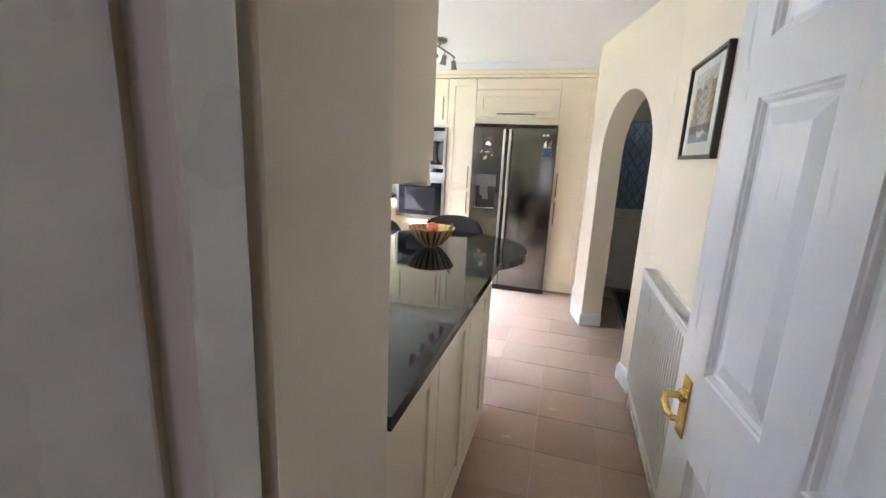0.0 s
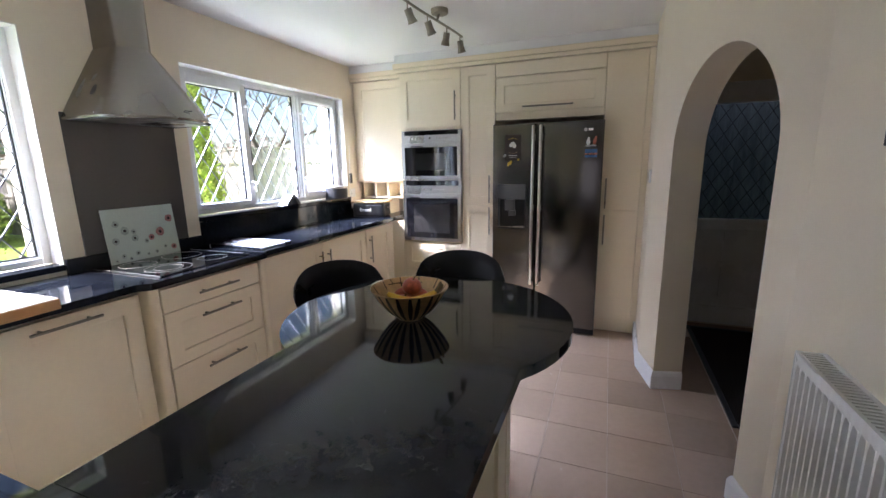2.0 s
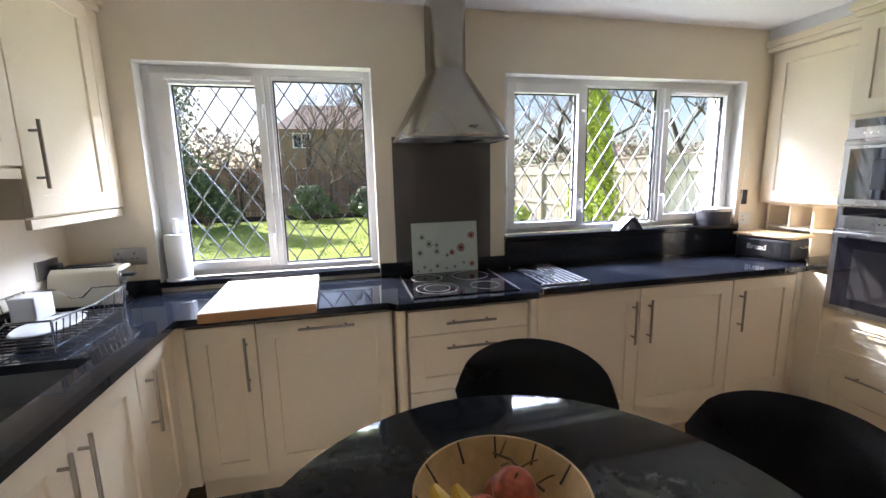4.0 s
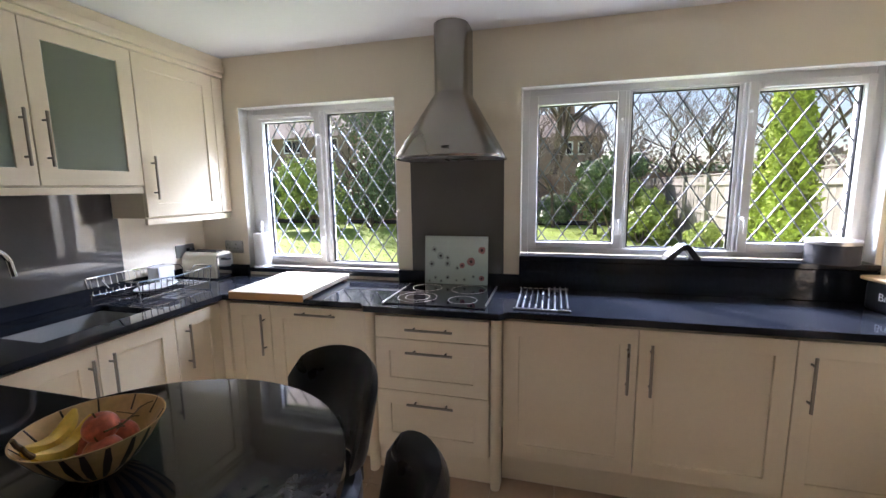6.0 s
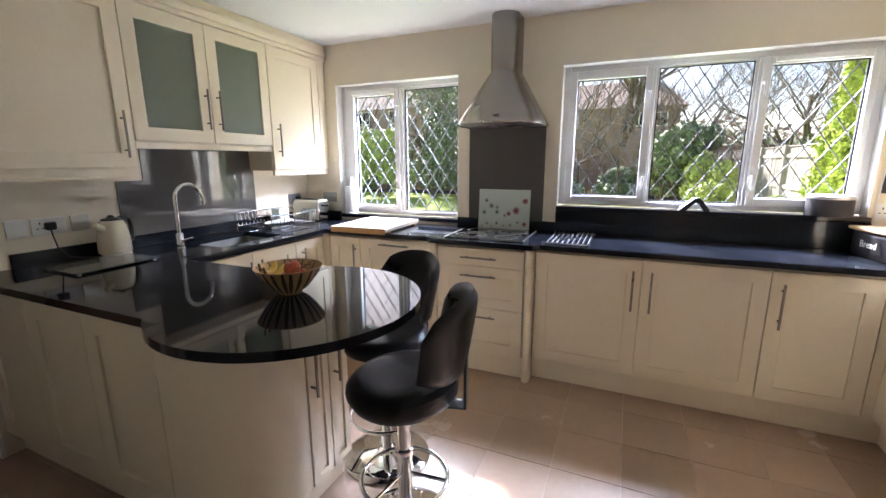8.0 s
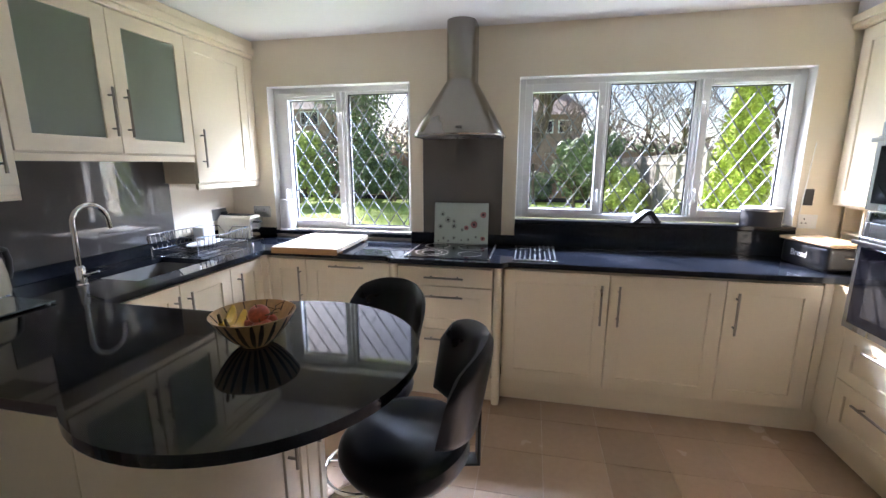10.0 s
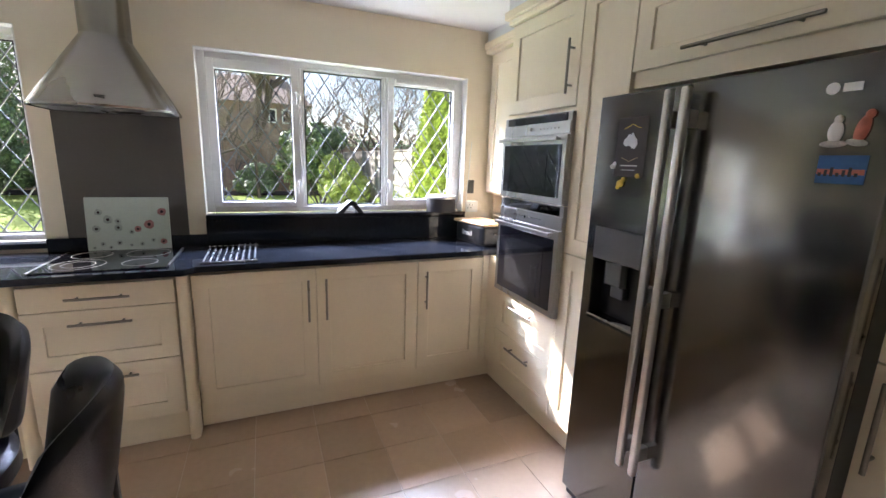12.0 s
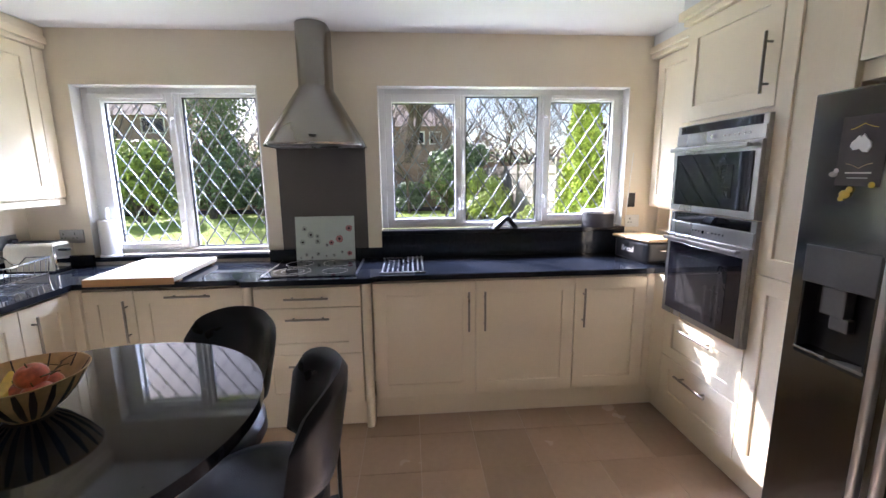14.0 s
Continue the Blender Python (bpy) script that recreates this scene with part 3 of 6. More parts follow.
def oven(z0, z1, label, small):
    o = thing("built_in_oven", pose(-1.885, YF - 0.022, 0), label, "oven", "built-in ovens")
    w = 0.583
    h = z1 - z0
    band = 0.115 if not small else 0.10
    part("body", boxes([(0, w, 0.0, 0.0215, z0, z1)], 0.002), M_STEEL, o, smooth=False)
    part("display", boxes([(0.03, w - 0.03, -0.003, 0.002, z1 - band * 0.42, z1 - 0.004)], 0.001), M_BLACKGLASS, o, "black glass display", smooth=False)
    pan = part("control_panel", boxes([(0.004, w - 0.004, -0.006, 0.002, z1 - band, z1 - band * 0.45)], 0.0015), M_STEEL, o, smooth=False)
    zk = z1 - band * 0.72
    part("dial", cyl(bmesh.new(), (w * 0.5, -0.006, zk), (w * 0.5, -0.024, zk), 0.009, seg=12), M_CHROME, pan)
    for k in range(6):
        x = w * (0.14 + 0.05 * k) if small else w * (0.3 + 0.04 * k)
        for xx in (x, w - x):
            part("button", cyl(bmesh.new(), (xx, -0.006, zk), (xx, -0.010, zk), 0.0045, seg=8), M_CHROME, pan)
    dz1 = z1 - band - 0.004
    door = part("oven_door", boxes([(0.004, w - 0.004, -0.016, 0.0, z0 + 0.004, dz1)], 0.002), M_STEEL, o, smooth=False)
    part("door_glass", boxes([(0.035, w - 0.035, -0.019, -0.014, z0 + 0.035, dz1 - 0.045)], 0.001), M_BLACKGLASS, door, "black glass door", smooth=False)
    iw = 0.30 if small else 0.36
    part("inner_window", boxes([((w - iw) / 2, (w + iw) / 2, -0.0205, -0.018, z0 + 0.085, dz1 - 0.10)], 0.001), M_SMOKE, door, "smoked inner window", smooth=False)
    hb = boxes([(0.03, w - 0.03, -0.060, -0.046, dz1 - 0.030, dz1 - 0.010)], 0.005, 2)
    for x in (0.05, w - 0.07):
        bmesh.ops.create_cube(hb, size=1, matrix=Matrix.Translation((x + 0.01, -0.032, dz1 - 0.02)) @ Matrix.Diagonal((0.016, 0.034, 0.012, 1)))
    part("handle", hb, M_STEEL, door, "steel bar handle", smooth=False)
    return o


oven(0.709, 1.278, "large built-in single oven, steel and black glass", False)
oven(1.282, 1.722, "compact built-in oven, steel and black glass", True)


def ring_slab(outer, hole, y0, y1, round_off):
    """An upright slab with one rectangular opening, in one piece."""
    bm = bmesh.new()

    def ring(r, y, k=0.0):
        return [bm.verts.new((x, y, z)) for x, z in ((r[0] + k, r[2] + k), (r[1] - k, r[2] + k), (r[1] - k, r[3] - k), (r[0] + k, r[3] - k))]
    rows = [ring(hole, y1), ring(outer, y1), ring(outer, y0 + round_off), ring(outer, y0 + round_off * 0.3, round_off * 0.3), ring(outer, y0, round_off), ring(hole, y0)]
    rows.append(rows[0])
    for a, b in zip(rows, rows[1:]):
        for k in range(4):
            bm.faces.new((a[k], a[(k + 1) % 4], b[(k + 1) % 4], b[k]))
    return bm


def fridge():
    f = thing("fridge_freezer", pose(-0.982, 4.565, 0), "side-by-side steel American fridge freezer with dispenser", "fridge")
    w, h = 0.855, 1.728
    part("body", boxes([(0.004, w - 0.004, 0.07, 0.72, 0.03, h - 0.02)], 0.004), M_BLACK, f, smooth=False)
    part("kick_plate", boxes([(0.0, w, 0.03, 0.08, 0.004, 0.055)], 0.004), M_BLACK, f, "black kick plate", smooth=False)
    s = 0.362
    # freezer door round the dispenser recess
    dx0, dx1, dz0, dz1 = 0.046, 0.270, 0.877, 1.245
    fz = part("freezer_door", ring_slab((0, s, 0.06, h), (dx0, dx1, dz0, dz1), 0.0, 0.065, 0.007), M_FRIDGE, f, smooth=False)
    part("fridge_door", boxes([(s + 0.006, w, 0.0, 0.065, 0.06, h)], 0.008, 3), M_FRIDGE, f)
    dis = part("dispenser", boxes([(dx0, dx1, 0.055, 0.064, dz0, dz1), (dx0, dx0 + 0.006, 0.001, 0.055, dz0, dz1), (dx1 - 0.006, dx1, 0.001, 0.055, dz0, dz1), (dx0 + 0.006, dx1 - 0.006, 0.001, 0.055, dz0, dz0 + 0.012), (dx0 + 0.006, dx1 - 0.006, 0.001, 0.055, dz1 - 0.01, dz1)]), M_BLACK, fz, "black water and ice dispenser", smooth=False)
    part("dispenser_panel", boxes([(dx0 - 0.004, dx1 + 0.004, -0.004, 0.02, 1.125, dz1 + 0.004)], 0.003), M_GREYPANEL, fz, "grey control panel", smooth=False)
    part("dispenser_spout", boxes([(0.10, 0.18, 0.012, 0.05, 1.03, 1.12), (0.13, 0.19, 0.02, 0.05, 0.985, 1.03)], 0.006, 2), M_GREYPANEL, fz, smooth=False)
    part("drip_tray", boxes([(dx0 - 0.002, dx1 + 0.002, -0.006, 0.05, dz0 + 0.0125, dz0 + 0.022)], 0.002), M_STEEL, fz, smooth=False)
    for k, hx in enumerate((s - 0.026, s + 0.031)):
        hb = boxes([(hx - 0.012, hx + 0.012, -0.062, -0.036, 0.42, h - 0.02)], 0.008, 3)
        for z in (0.50, 1.06, 1.62):
            bmesh.ops.create_cube(hb, size=1, matrix=Matrix.Translation((hx, -0.018, z)) @ Matrix.Diagonal((0.02, 0.036, 0.05, 1)))
        part("handle", hb, M_STEELPALE, f, "long pale steel door handle")
    bml = bmesh.new()
    cyl(bml, (0.721, -0.0005, 1.661), (0.721, -0.002, 1.661), 0.013, seg=20)
    bmesh.ops.create_cube(bml, size=1, matrix=Matrix.Translation((0.757, -0.0012, 1.661)) @ Matrix.Diagonal((0.034, 0.0016, 0.018, 1)))
    part("badge", bml, M_PLASTICW, f, "pale badge of plain shapes", smooth=False)
    return f


M_STEELPALE = mat("pale_brushed_steel", (0.62, 0.60, 0.57), 0.35, 1.0, vary=0.05, stretch=(1, 1, 0.05), fine=200)
M_GREYPANEL = mat("grey_panel", (0.10, 0.10, 0.10), 0.35, vary=0.08)
fridge()


# ---- wall cabinets over the sink ----
YU = 1.058


def wall_unit(x):
    return pose(x, YU, 0, 0, 0, 180)


cabinet("wall_cabinet", wall_unit(-0.276), "large cream wall cabinet beside the doorway", [(0, 0.656, 1.398, 2.25, "shaker", 0.599, 1.57, True)], (0, 0.656, YU - 0.792, 1.357, 2.25), group="cream wall cabinets")
glass_cab = cabinet("glazed_wall_cabinet", wall_unit(-0.934), "cream wall cabinet with two frosted glass doors", [(0, 0.486, 1.54, 2.25, "glazed", 0.445, 1.745, True), (0.486, 0.972, 1.54, 2.25, "glazed", 0.53, 1.745, True)], (0, 0.972, YU - 0.792, 1.536, 2.25), group="cream wall cabinets")
for o in glass_cab.children:
    if o.name.startswith("body"):
        bpy.data.objects.remove(o)
part("body", boxes([(0.0005, 0.018, 0.0215, 0.266, 1.536, 2.25), (0.954, 0.9715, 0.0215, 0.266, 1.536, 2.25), (0.018, 0.954, 0.0215, 0.266, 1.536, 1.554), (0.018, 0.954, 0.0215, 0.266, 2.232, 2.25), (0.018, 0.954, 0.254, 0.266, 1.554, 2.232)]), M_CREAM, glass_cab, smooth=False)
part("shelf", boxes([(0.018, 0.954, 0.03, 0.254, 1.89, 1.908)]), M_CREAM, glass_cab, smooth=False)
cabinet("wall_cabinet", wall_unit(-1.908), "cream wall cabinet in the window corner", [(0, 0.545, 1.365, 2.25, "shaker", 0.055, 1.585, True), (0.547, 0.632, 1.365, 2.25, "slab", None, 0, False)], (0, 0.632, YU - 0.792, 1.36, 2.25), group="cream wall cabinets")
for x0, x1, z0, z1 in ((-0.934, -0.278, 1.344, 1.3565), (-1.906, -0.936, 1.500, 1.534), (-2.54, -1.910, 1.322, 1.358)):
    solid("pelmet", boxes([(x0, x1, YU - 0.03, YU - 0.010, z0, z1)], 0.001), M_CREAM, "cream light pelmet under the wall cabinets", "pelmet", kind="")
solid("cornice", boxes([(XW + 0.002, -0.278, 0.80, YU + 0.014, 2.252, 2.28), (XW + 0.002, -0.278, 0.80, YU + 0.032, 2.28, 2.325), (XW + 0.002, -0.278, 0.80, YU + 0.02, 2.325, 2.376)], 0.004), M_CREAM, "cream moulded cornice over the wall cabinets", "cornice", kind="")


# ---- worktops ----
def rounded(bm, off=0.006):
    es = [e for e in bm.edges if abs(e.verts[0].co.z - e.verts[1].co.z) < 1e-5 and len(e.link_faces) == 2 and e.calc_face_angle(0) > 1.0]
    bmesh.ops.bevel(bm, geom=es, offset=off, segments=3, affect='EDGES', profile=0.5)
    return bm


ZT = 0.92
XC = -2.008
out = [(XW + 0.002, YS + 0.002), (XC, YS + 0.002), (XC, 2.27)]
out += [(XC + 0.045 * (1 - math.cos(math.pi * k / 6)) / 2, 2.27 + 0.05 * k / 6) for k in range(1, 7)]
out += [(XC + 0.045 * (1 + math.cos(math.pi * k / 6)) / 2, 3.0 + 0.05 * k / 6) for k in range(0, 7)]
out += [(XC, 4.70), (XC - 0.02, 4.79), (XC - 0.03, 5.25), (XW + 0.002, 5.25)]
solid("worktop", rounded(prism(bmesh.new(), out, 0.888, ZT)), M_STONE, "polished black granite worktop under the windows", "worktop", kind="", group="granite worktops")
# sink run with its cut-out, in four strips
SX0, SX1, SY0, SY1 = -1.685, -1.20, 0.93, 1.285
XP = -0.905
bm = boxes([(XC + 0.0005, SX0, YS + 0.002, 1.41, 0.888, ZT), (SX1, XP, YS + 0.002, 1.41, 0.888, ZT), (SX0, SX1, YS + 0.002, SY0, 0.888, ZT), (SX0, SX1, SY1, 1.41, 0.888, ZT)])
bmesh.ops.remove_doubles(bm, verts=bm.verts[:], dist=1e-4)
sink_top = solid("worktop", bm, M_STONE, "polished black granite worktop round the sink", "worktop", kind="", group="granite worktops")
# Proud bars stand in for the sunk drainer grooves, to catch their highlights.
for gy in (1.015, 1.09, 1.168, 1.245):
    part("groove_bar", tube(bmesh.new(), [(-1.995, gy, ZT - 0.0015), (SX0 - 0.03, gy, ZT - 0.0015)], 0.0042, 8), M_STONE, sink_top, "proud granite bar added for a drainer groove's highlight")
TC, TR = Vector((-0.636, 2.370)), 0.482
XO = -0.256
out = [(XP + 0.0005, YS + 0.002), (XO, YS + 0.007), (XO, 1.428)]
solid("worktop", rounded(prism(bmesh.new(), out + [(XP + 0.0005, 1.428)], 0.888, ZT), 0.003), M_STONE, "polished black granite worktop joining the peninsula", "worktop", kind="", group="granite worktops")
out = [(XP + 0.0005, 1.4295), (XO, 1.4295)]
start, stop = -math.acos((XO - TC.x) / TR), math.pi + math.acos((TC.x - XP) / TR)
out += [(TC.x + TR * math.cos(a), TC.y + TR * math.sin(a)) for a in [start + (stop - start) * k / 48 for k in range(49)]]
solid("worktop", rounded(prism(bmesh.new(), out, 0.888, ZT), 0.003), M_STONE, "polished black granite peninsula with a round breakfast end", "worktop", kind="", smooth=True, group="granite worktops")
# upstands and sills
solid("upstand", boxes([(XW + 0.001, XW + 0.022, 2.294, 3.049, ZT, 0.995)], 0.002), M_STONE, "black granite upstand behind the hob", "upstand", kind="")
solid("upstand", boxes([(XW + 0.001, XW + 0.024, 3.049, 4.77, ZT, 1.079)], 0.002), M_STONE, "tall black granite upstand under the window", "upstand", kind="")
solid("upstand", boxes([(XW + 0.001, XW + 0.022, 4.77, 4.90, ZT, 0.995)], 0.002), M_STONE, "short black granite upstand in the corner", "upstand", kind="")
solid("upstand", boxes([(XW + 0.001, XW + 0.022, YS + 0.022, 1.168, ZT, 0.99)], 0.002), M_STONE, "short black granite upstand in the sink corner", "upstand", kind="")
solid("upstand", boxes([(XW + 0.001, -0.43, YS + 0.001, YS + 0.021, ZT, 0.99)], 0.002), M_STONE, "black granite upstand behind the sink", "upstand", kind="")
solid("sill_1", boxes([(XW - 0.09, XW + 0.014, 1.17, 2.29, 0.943, 0.972)], 0.003), M_STONE, "black granite window sill at worktop level", "window sill")
solid("sill_2", boxes([(XW - 0.09, XW + 0.034, 3.051, 4.764, 1.081, 1.111)], 0.003), M_STONE, "black granite window sill", "window sill")
solid("splashback", boxes([(XW + 0.001, XW + 0.008, 2.386, 2.957, 0.9955, 1.70)], 0.001), M_SPLASH, "glossy grey glass splashback behind the hob", "splashback", kind="")
solid("splashback", boxes([(-1.935, -1.10, YS + 0.001, YS + 0.008, 0.9905, 1.535), (-1.10, -0.945, YS + 0.001, YS + 0.008, 0.9905, 1.318)], 0.0), M_SPLASH, "glossy grey glass splashback behind the sink", "splashback", kind="")


# ---- peninsula cabinet ----
def peninsula():
    t = thing("peninsula_cabinet", pose(0.05, 0, 0), "cream panelled peninsula cabinet with a curved end", "cabinet")
    curve = [(-0.345 - 0.30 * (1 - math.cos(a)), 2.06 + 0.365 * math.sin(a)) for a in [math.pi / 2 * k / 12 for k in range(13)]]
    out = [(XP + 0.03, YS + 0.01), (-0.352, YS + 0.01)] + [(x - 0.007, y) for x, y in curve[:-1]] + [(-0.645, 2.418), (-0.90, 2.418), (XP + 0.03, 2.30)]
    part("body", prism(bmesh.new(), out, 0.12, 0.886), M_CREAM, t, smooth=True)
    out2 = [(XP + 0.05, YS + 0.01), (-0.385, YS + 0.01), (-0.385, 2.05), (-0.45, 2.30), (-0.62, 2.39), (-0.89, 2.39)]
    part("plinth", prism(bmesh.new(), out2, 0.004, 0.12), M_CREAM, t, smooth=False)
    ys = (0.80, 1.22, 1.635, 2.05)
    for a, b in zip(ys, ys[1:]):
        p = part("panel", shaker(0, b - a, 0.125, 0.872, w=0.08, t=0.016), M_CREAM, t, smooth=False)
        p.matrix_basis = pose(-0.335, a, 0, 0, 0, 90)
    bmc = bmesh.new()
    arc = [(-0.335 - 0.31 * (1 - math.cos(a)), 2.054 + 0.376 * math.sin(a)) for a in [math.pi / 2 * k / 14 for k in range(15)]]
    inner = [(x * 1.0 - 0.012 * math.cos(math.pi / 2 * k / 14), y - 0.012 * math.sin(math.pi / 2 * k / 14)) for k, (x, y) in enumerate(arc)]
    prism(bmc, arc + inner[::-1], 0.125, 0.872)
    part("curved_panel", bmc, M_CREAM, t)
    for k, (a, b, hx) in enumerate(((-0.647, -0.775, 0.035), (-0.777, -0.90, 0.03))):
        d = part("door", shaker(0, a - b, 0.125, 0.872, w=0.035, t=0.016), M_CREAM, t, smooth=False)
        d.matrix_basis = pose(a, 2.436, 0, 0, 0, 180)
        hb = bmesh.new()
        bar_handle(hb, hx if k else 0.02, 0.64, 0.22, True)
        h = part("handle", hb, M_NICKEL, d, "satin nickel bar handle")
    return t


peninsula()


# ---- cooker hood and hob ----
def hood():
    t = thing("cooker_hood", pose(XW, 2.680, 0), "conical brushed steel chimney cooker hood", "cooker hood")
    bm = bmesh.new()
    n = 40
    rings = []
    for z, ry, x_back, rx in ((1.662, 0.290, 0.0, 0.46), (1.672, 0.292, 0.0, 0.465), (1.684, 0.284, 0.0, 0.455), (1.74, 0.2545, 0.0, 0.42), (1.83, 0.204, 0.0, 0.358), (1.94, 0.1416, 0.0, 0.282), (2.02, 0.096, 0.0, 0.225)):
        ring = []
        for k in range(n + 1):
            a = -math.pi / 2 + math.pi * k / n
            c, s = math.cos(a), math.sin(a)
            ring.append(bm.verts.new((0.003 + (rx * (0.50 + 0.50 * max(c, 0)) if 0 < k < n else 0.0), ry * s, z)))
        rings.append(ring)
    for a, b in zip(rings, rings[1:]):
        for k in range(n):
            bm.faces.new((a[k], a[k + 1], b[k + 1], b[k]))
        bm.faces.new((a[n], a[0], b[0], b[n]))
    part("canopy", bm, M_HOOD, t)
    under = prism(bmesh.new(), [(0.004 + 0.22 + 0.21 * max(math.cos(a), 0), 0.272 * math.sin(a)) for a in [-math.pi / 2 + math.pi * k / 24 for k in range(25)]] + [(0.006, 0.272), (0.006, -0.272)], 1.664, 1.669)
    part("underside", under, M_GREYPANEL, t, "dark grille underside", smooth=False)
    for y in (-0.13, 0.13):
        b2 = boxes([(0.10, 0.34, y - 0.11, y + 0.11, 1.659, 1.6635)], 0.001)
        part("filter", b2, M_STEEL, t, smooth=False)
    bmf = prism(bmesh.new(), [(0.004, -0.094)] + [(0.130 + 0.094 * math.cos(a), 0.094 * math.sin(a)) for a in [-math.pi / 2 + math.pi * k / 20 for k in range(21)]] + [(0.004, 0.094)], 2.018, ZC - 0.002)
    part("flue", bmf, M_HOOD, t)
    part("badge", boxes([(0.4435, 0.4475, 0.02, 0.06, 1.708, 1.712)]), M_BLACK, t, smooth=False)
    return t


hood()


def hob():
    t = thing("induction_hob", pose(0, 0, ZT), "black glass hob with ring markings", "hob")
    part("glass_top", boxes([(-2.50, -2.02, 2.40, 2.92, 0.0005, 0.007)], 0.002), M_BLACKGLASS, t, smooth=False)
    for a, b in ((2.392, 2.3995), (2.9205, 2.928)):
        part("trim", boxes([(-2.50, -2.02, a, b, 0.0005, 0.009)], 0.001), M_STEEL, t, smooth=False)
    for cx, cy, r in ((-2.16, 2.54, 0.105), (-2.16, 2.54, 0.065), (-2.38, 2.53, 0.085), (-2.38, 2.78, 0.10), (-2.15, 2.79, 0.075)):
        bm = tube(bmesh.new(), [(cx + r * math.cos(2 * math.pi * k / 40), cy + r * math.sin(2 * math.pi * k / 40), 0.0072) for k in range(40)], 0.0012, 4, closed=True)
        part("cooking_zone", bm, M_PLASTICW, t, "pale printed ring", smooth=False)
    return t


hob()


# ---- bar stools ----
def stool(x, y, turn, label):
    """A gas-lift bar stool; its back stands on local +y."""
    t = thing("bar_stool", pose(x, y, 0, 0, 0, turn), label, "bar stool", "bar stools at the peninsula")
    part("base_plate", lathe(bmesh.new(), [(0, 0.0), (0.205, 0.0), (0.208, 0.006), (0.20, 0.014), (0.12, 0.024), (0.05, 0.036), (0.034, 0.06), (0, 0.06)], 48), M_CHROME, t)
    part("column", lathe(bmesh.new(), [(0, 0.05), (0.030, 0.05), (0.030, 0.33), (0.034, 0.335), (0.034, 0.36), (0.025, 0.365), (0.025, 0.60), (0, 0.60)], 24), M_CHROME, t)
    bm = tube(bmesh.new(), [(0.165 * math.cos(2 * math.pi * k / 40), 0.165 * math.sin(2 * math.pi * k / 40), 0.235) for k in range(40)], 0.0095, 10, closed=True)
    ring = part("foot_ring", bm, M_CHROME, t)
    for a in (90, 210, 330):
        c, s = math.cos(radians(a)), math.sin(radians(a))
        part("spoke", tube(bmesh.new(), [(0.028 * c, 0.028 * s, 0.255), (0.16 * c, 0.16 * s, 0.236)], 0.0065, 8), M_CHROME, ring)
    # seat: a rounded cushion, dished in the middle
    bm = bmesh.new()
    n = 44
    prof = [(0.0, 0.578), (0.15, 0.580), (0.196, 0.592), (0.210, 0.618), (0.208, 0.648), (0.190, 0.668), (0.155, 0.674), (0.09, 0.664), (0.0, 0.660)]
    lathe(bm, prof, n)
    for v in bm.verts:
        ang = math.atan2(v.co.y, v.co.x)
        r = math.hypot(v.co.x, v.co.y)
        v.co.x *= 1.02 + 0.03 * math.cos(2 * ang)
        v.co.y *= 0.98
        if v.co.z > 0.63:
            v.co.z += 0.012 * max(0, -math.sin(ang)) * -1 * (r / 0.2) + 0.02 * max(0, math.sin(ang)) * (r / 0.2)
    part("seat", bm, M_LEATHER, t)
    part("seat_plate", boxes([(-0.10, 0.10, -0.10, 0.10, 0.566, 0.579)], 0.003), M_BLACK, t, smooth=False)
    # backrest: a bowed, padded shell with a rounded top
    bm = bmesh.new()
    nu, nv = 22, 14
    grid = {}
    for side in (0, 1):
        for i in range(nu + 1):
            for j in range(nv + 1):
                u = -1 + 2 * i / nu
                v = j / nv
                ang = u * 1.02
                halfw = 1.0
                zt = 1.0 - 0.075 * abs(u) ** 2.6 - 0.10 * max(0, abs(u) - 0.8) * 2
                zb = 0.672 + 0.05 * abs(u) ** 2
                z = zb + (zt - zb) * v
                lean = 0.055 * v
                rad = 0.218 + lean - 0.02 * abs(u)
                th = 0.024 * (max(0.0, 1 - abs(u) ** 6) ** 0.5) * (max(0.0, 1 - abs(2 * v - 1) ** 6) ** 0.5)
                rr = rad + (th if side else -th)
                grid[side, i, j] = bm.verts.new((rr * math.sin(ang), rr * math.cos(ang) * 0.98 - 0.01, z))
    for side in (0, 1):
        for i in range(nu):
            for j in range(nv):
                q = [grid[side, i, j], grid[side, i + 1, j], grid[side, i + 1, j + 1], grid[side, i, j + 1]]
                bm.faces.new(q if side else q[::-1])
    bmesh.ops.remove_doubles(bm, verts=bm.verts[:], dist=1e-5)
    part("backrest", bm, M_LEATHER, t)
    bm = boxes([(-0.03, 0.03, 0.228, 0.238, 0.56, 0.80), (-0.03, 0.03, 0.06, 0.238, 0.560, 0.568)], 0.002)
    part("back_bracket", bm, M_BLACK, t, "black steel back bracket", smooth=False)
    return t


stool(-0.685, 2.805, 14, "black padded bar stool on a chrome pedestal")
stool(-1.02, 2.52, 62, "black padded bar stool tucked under the round end")


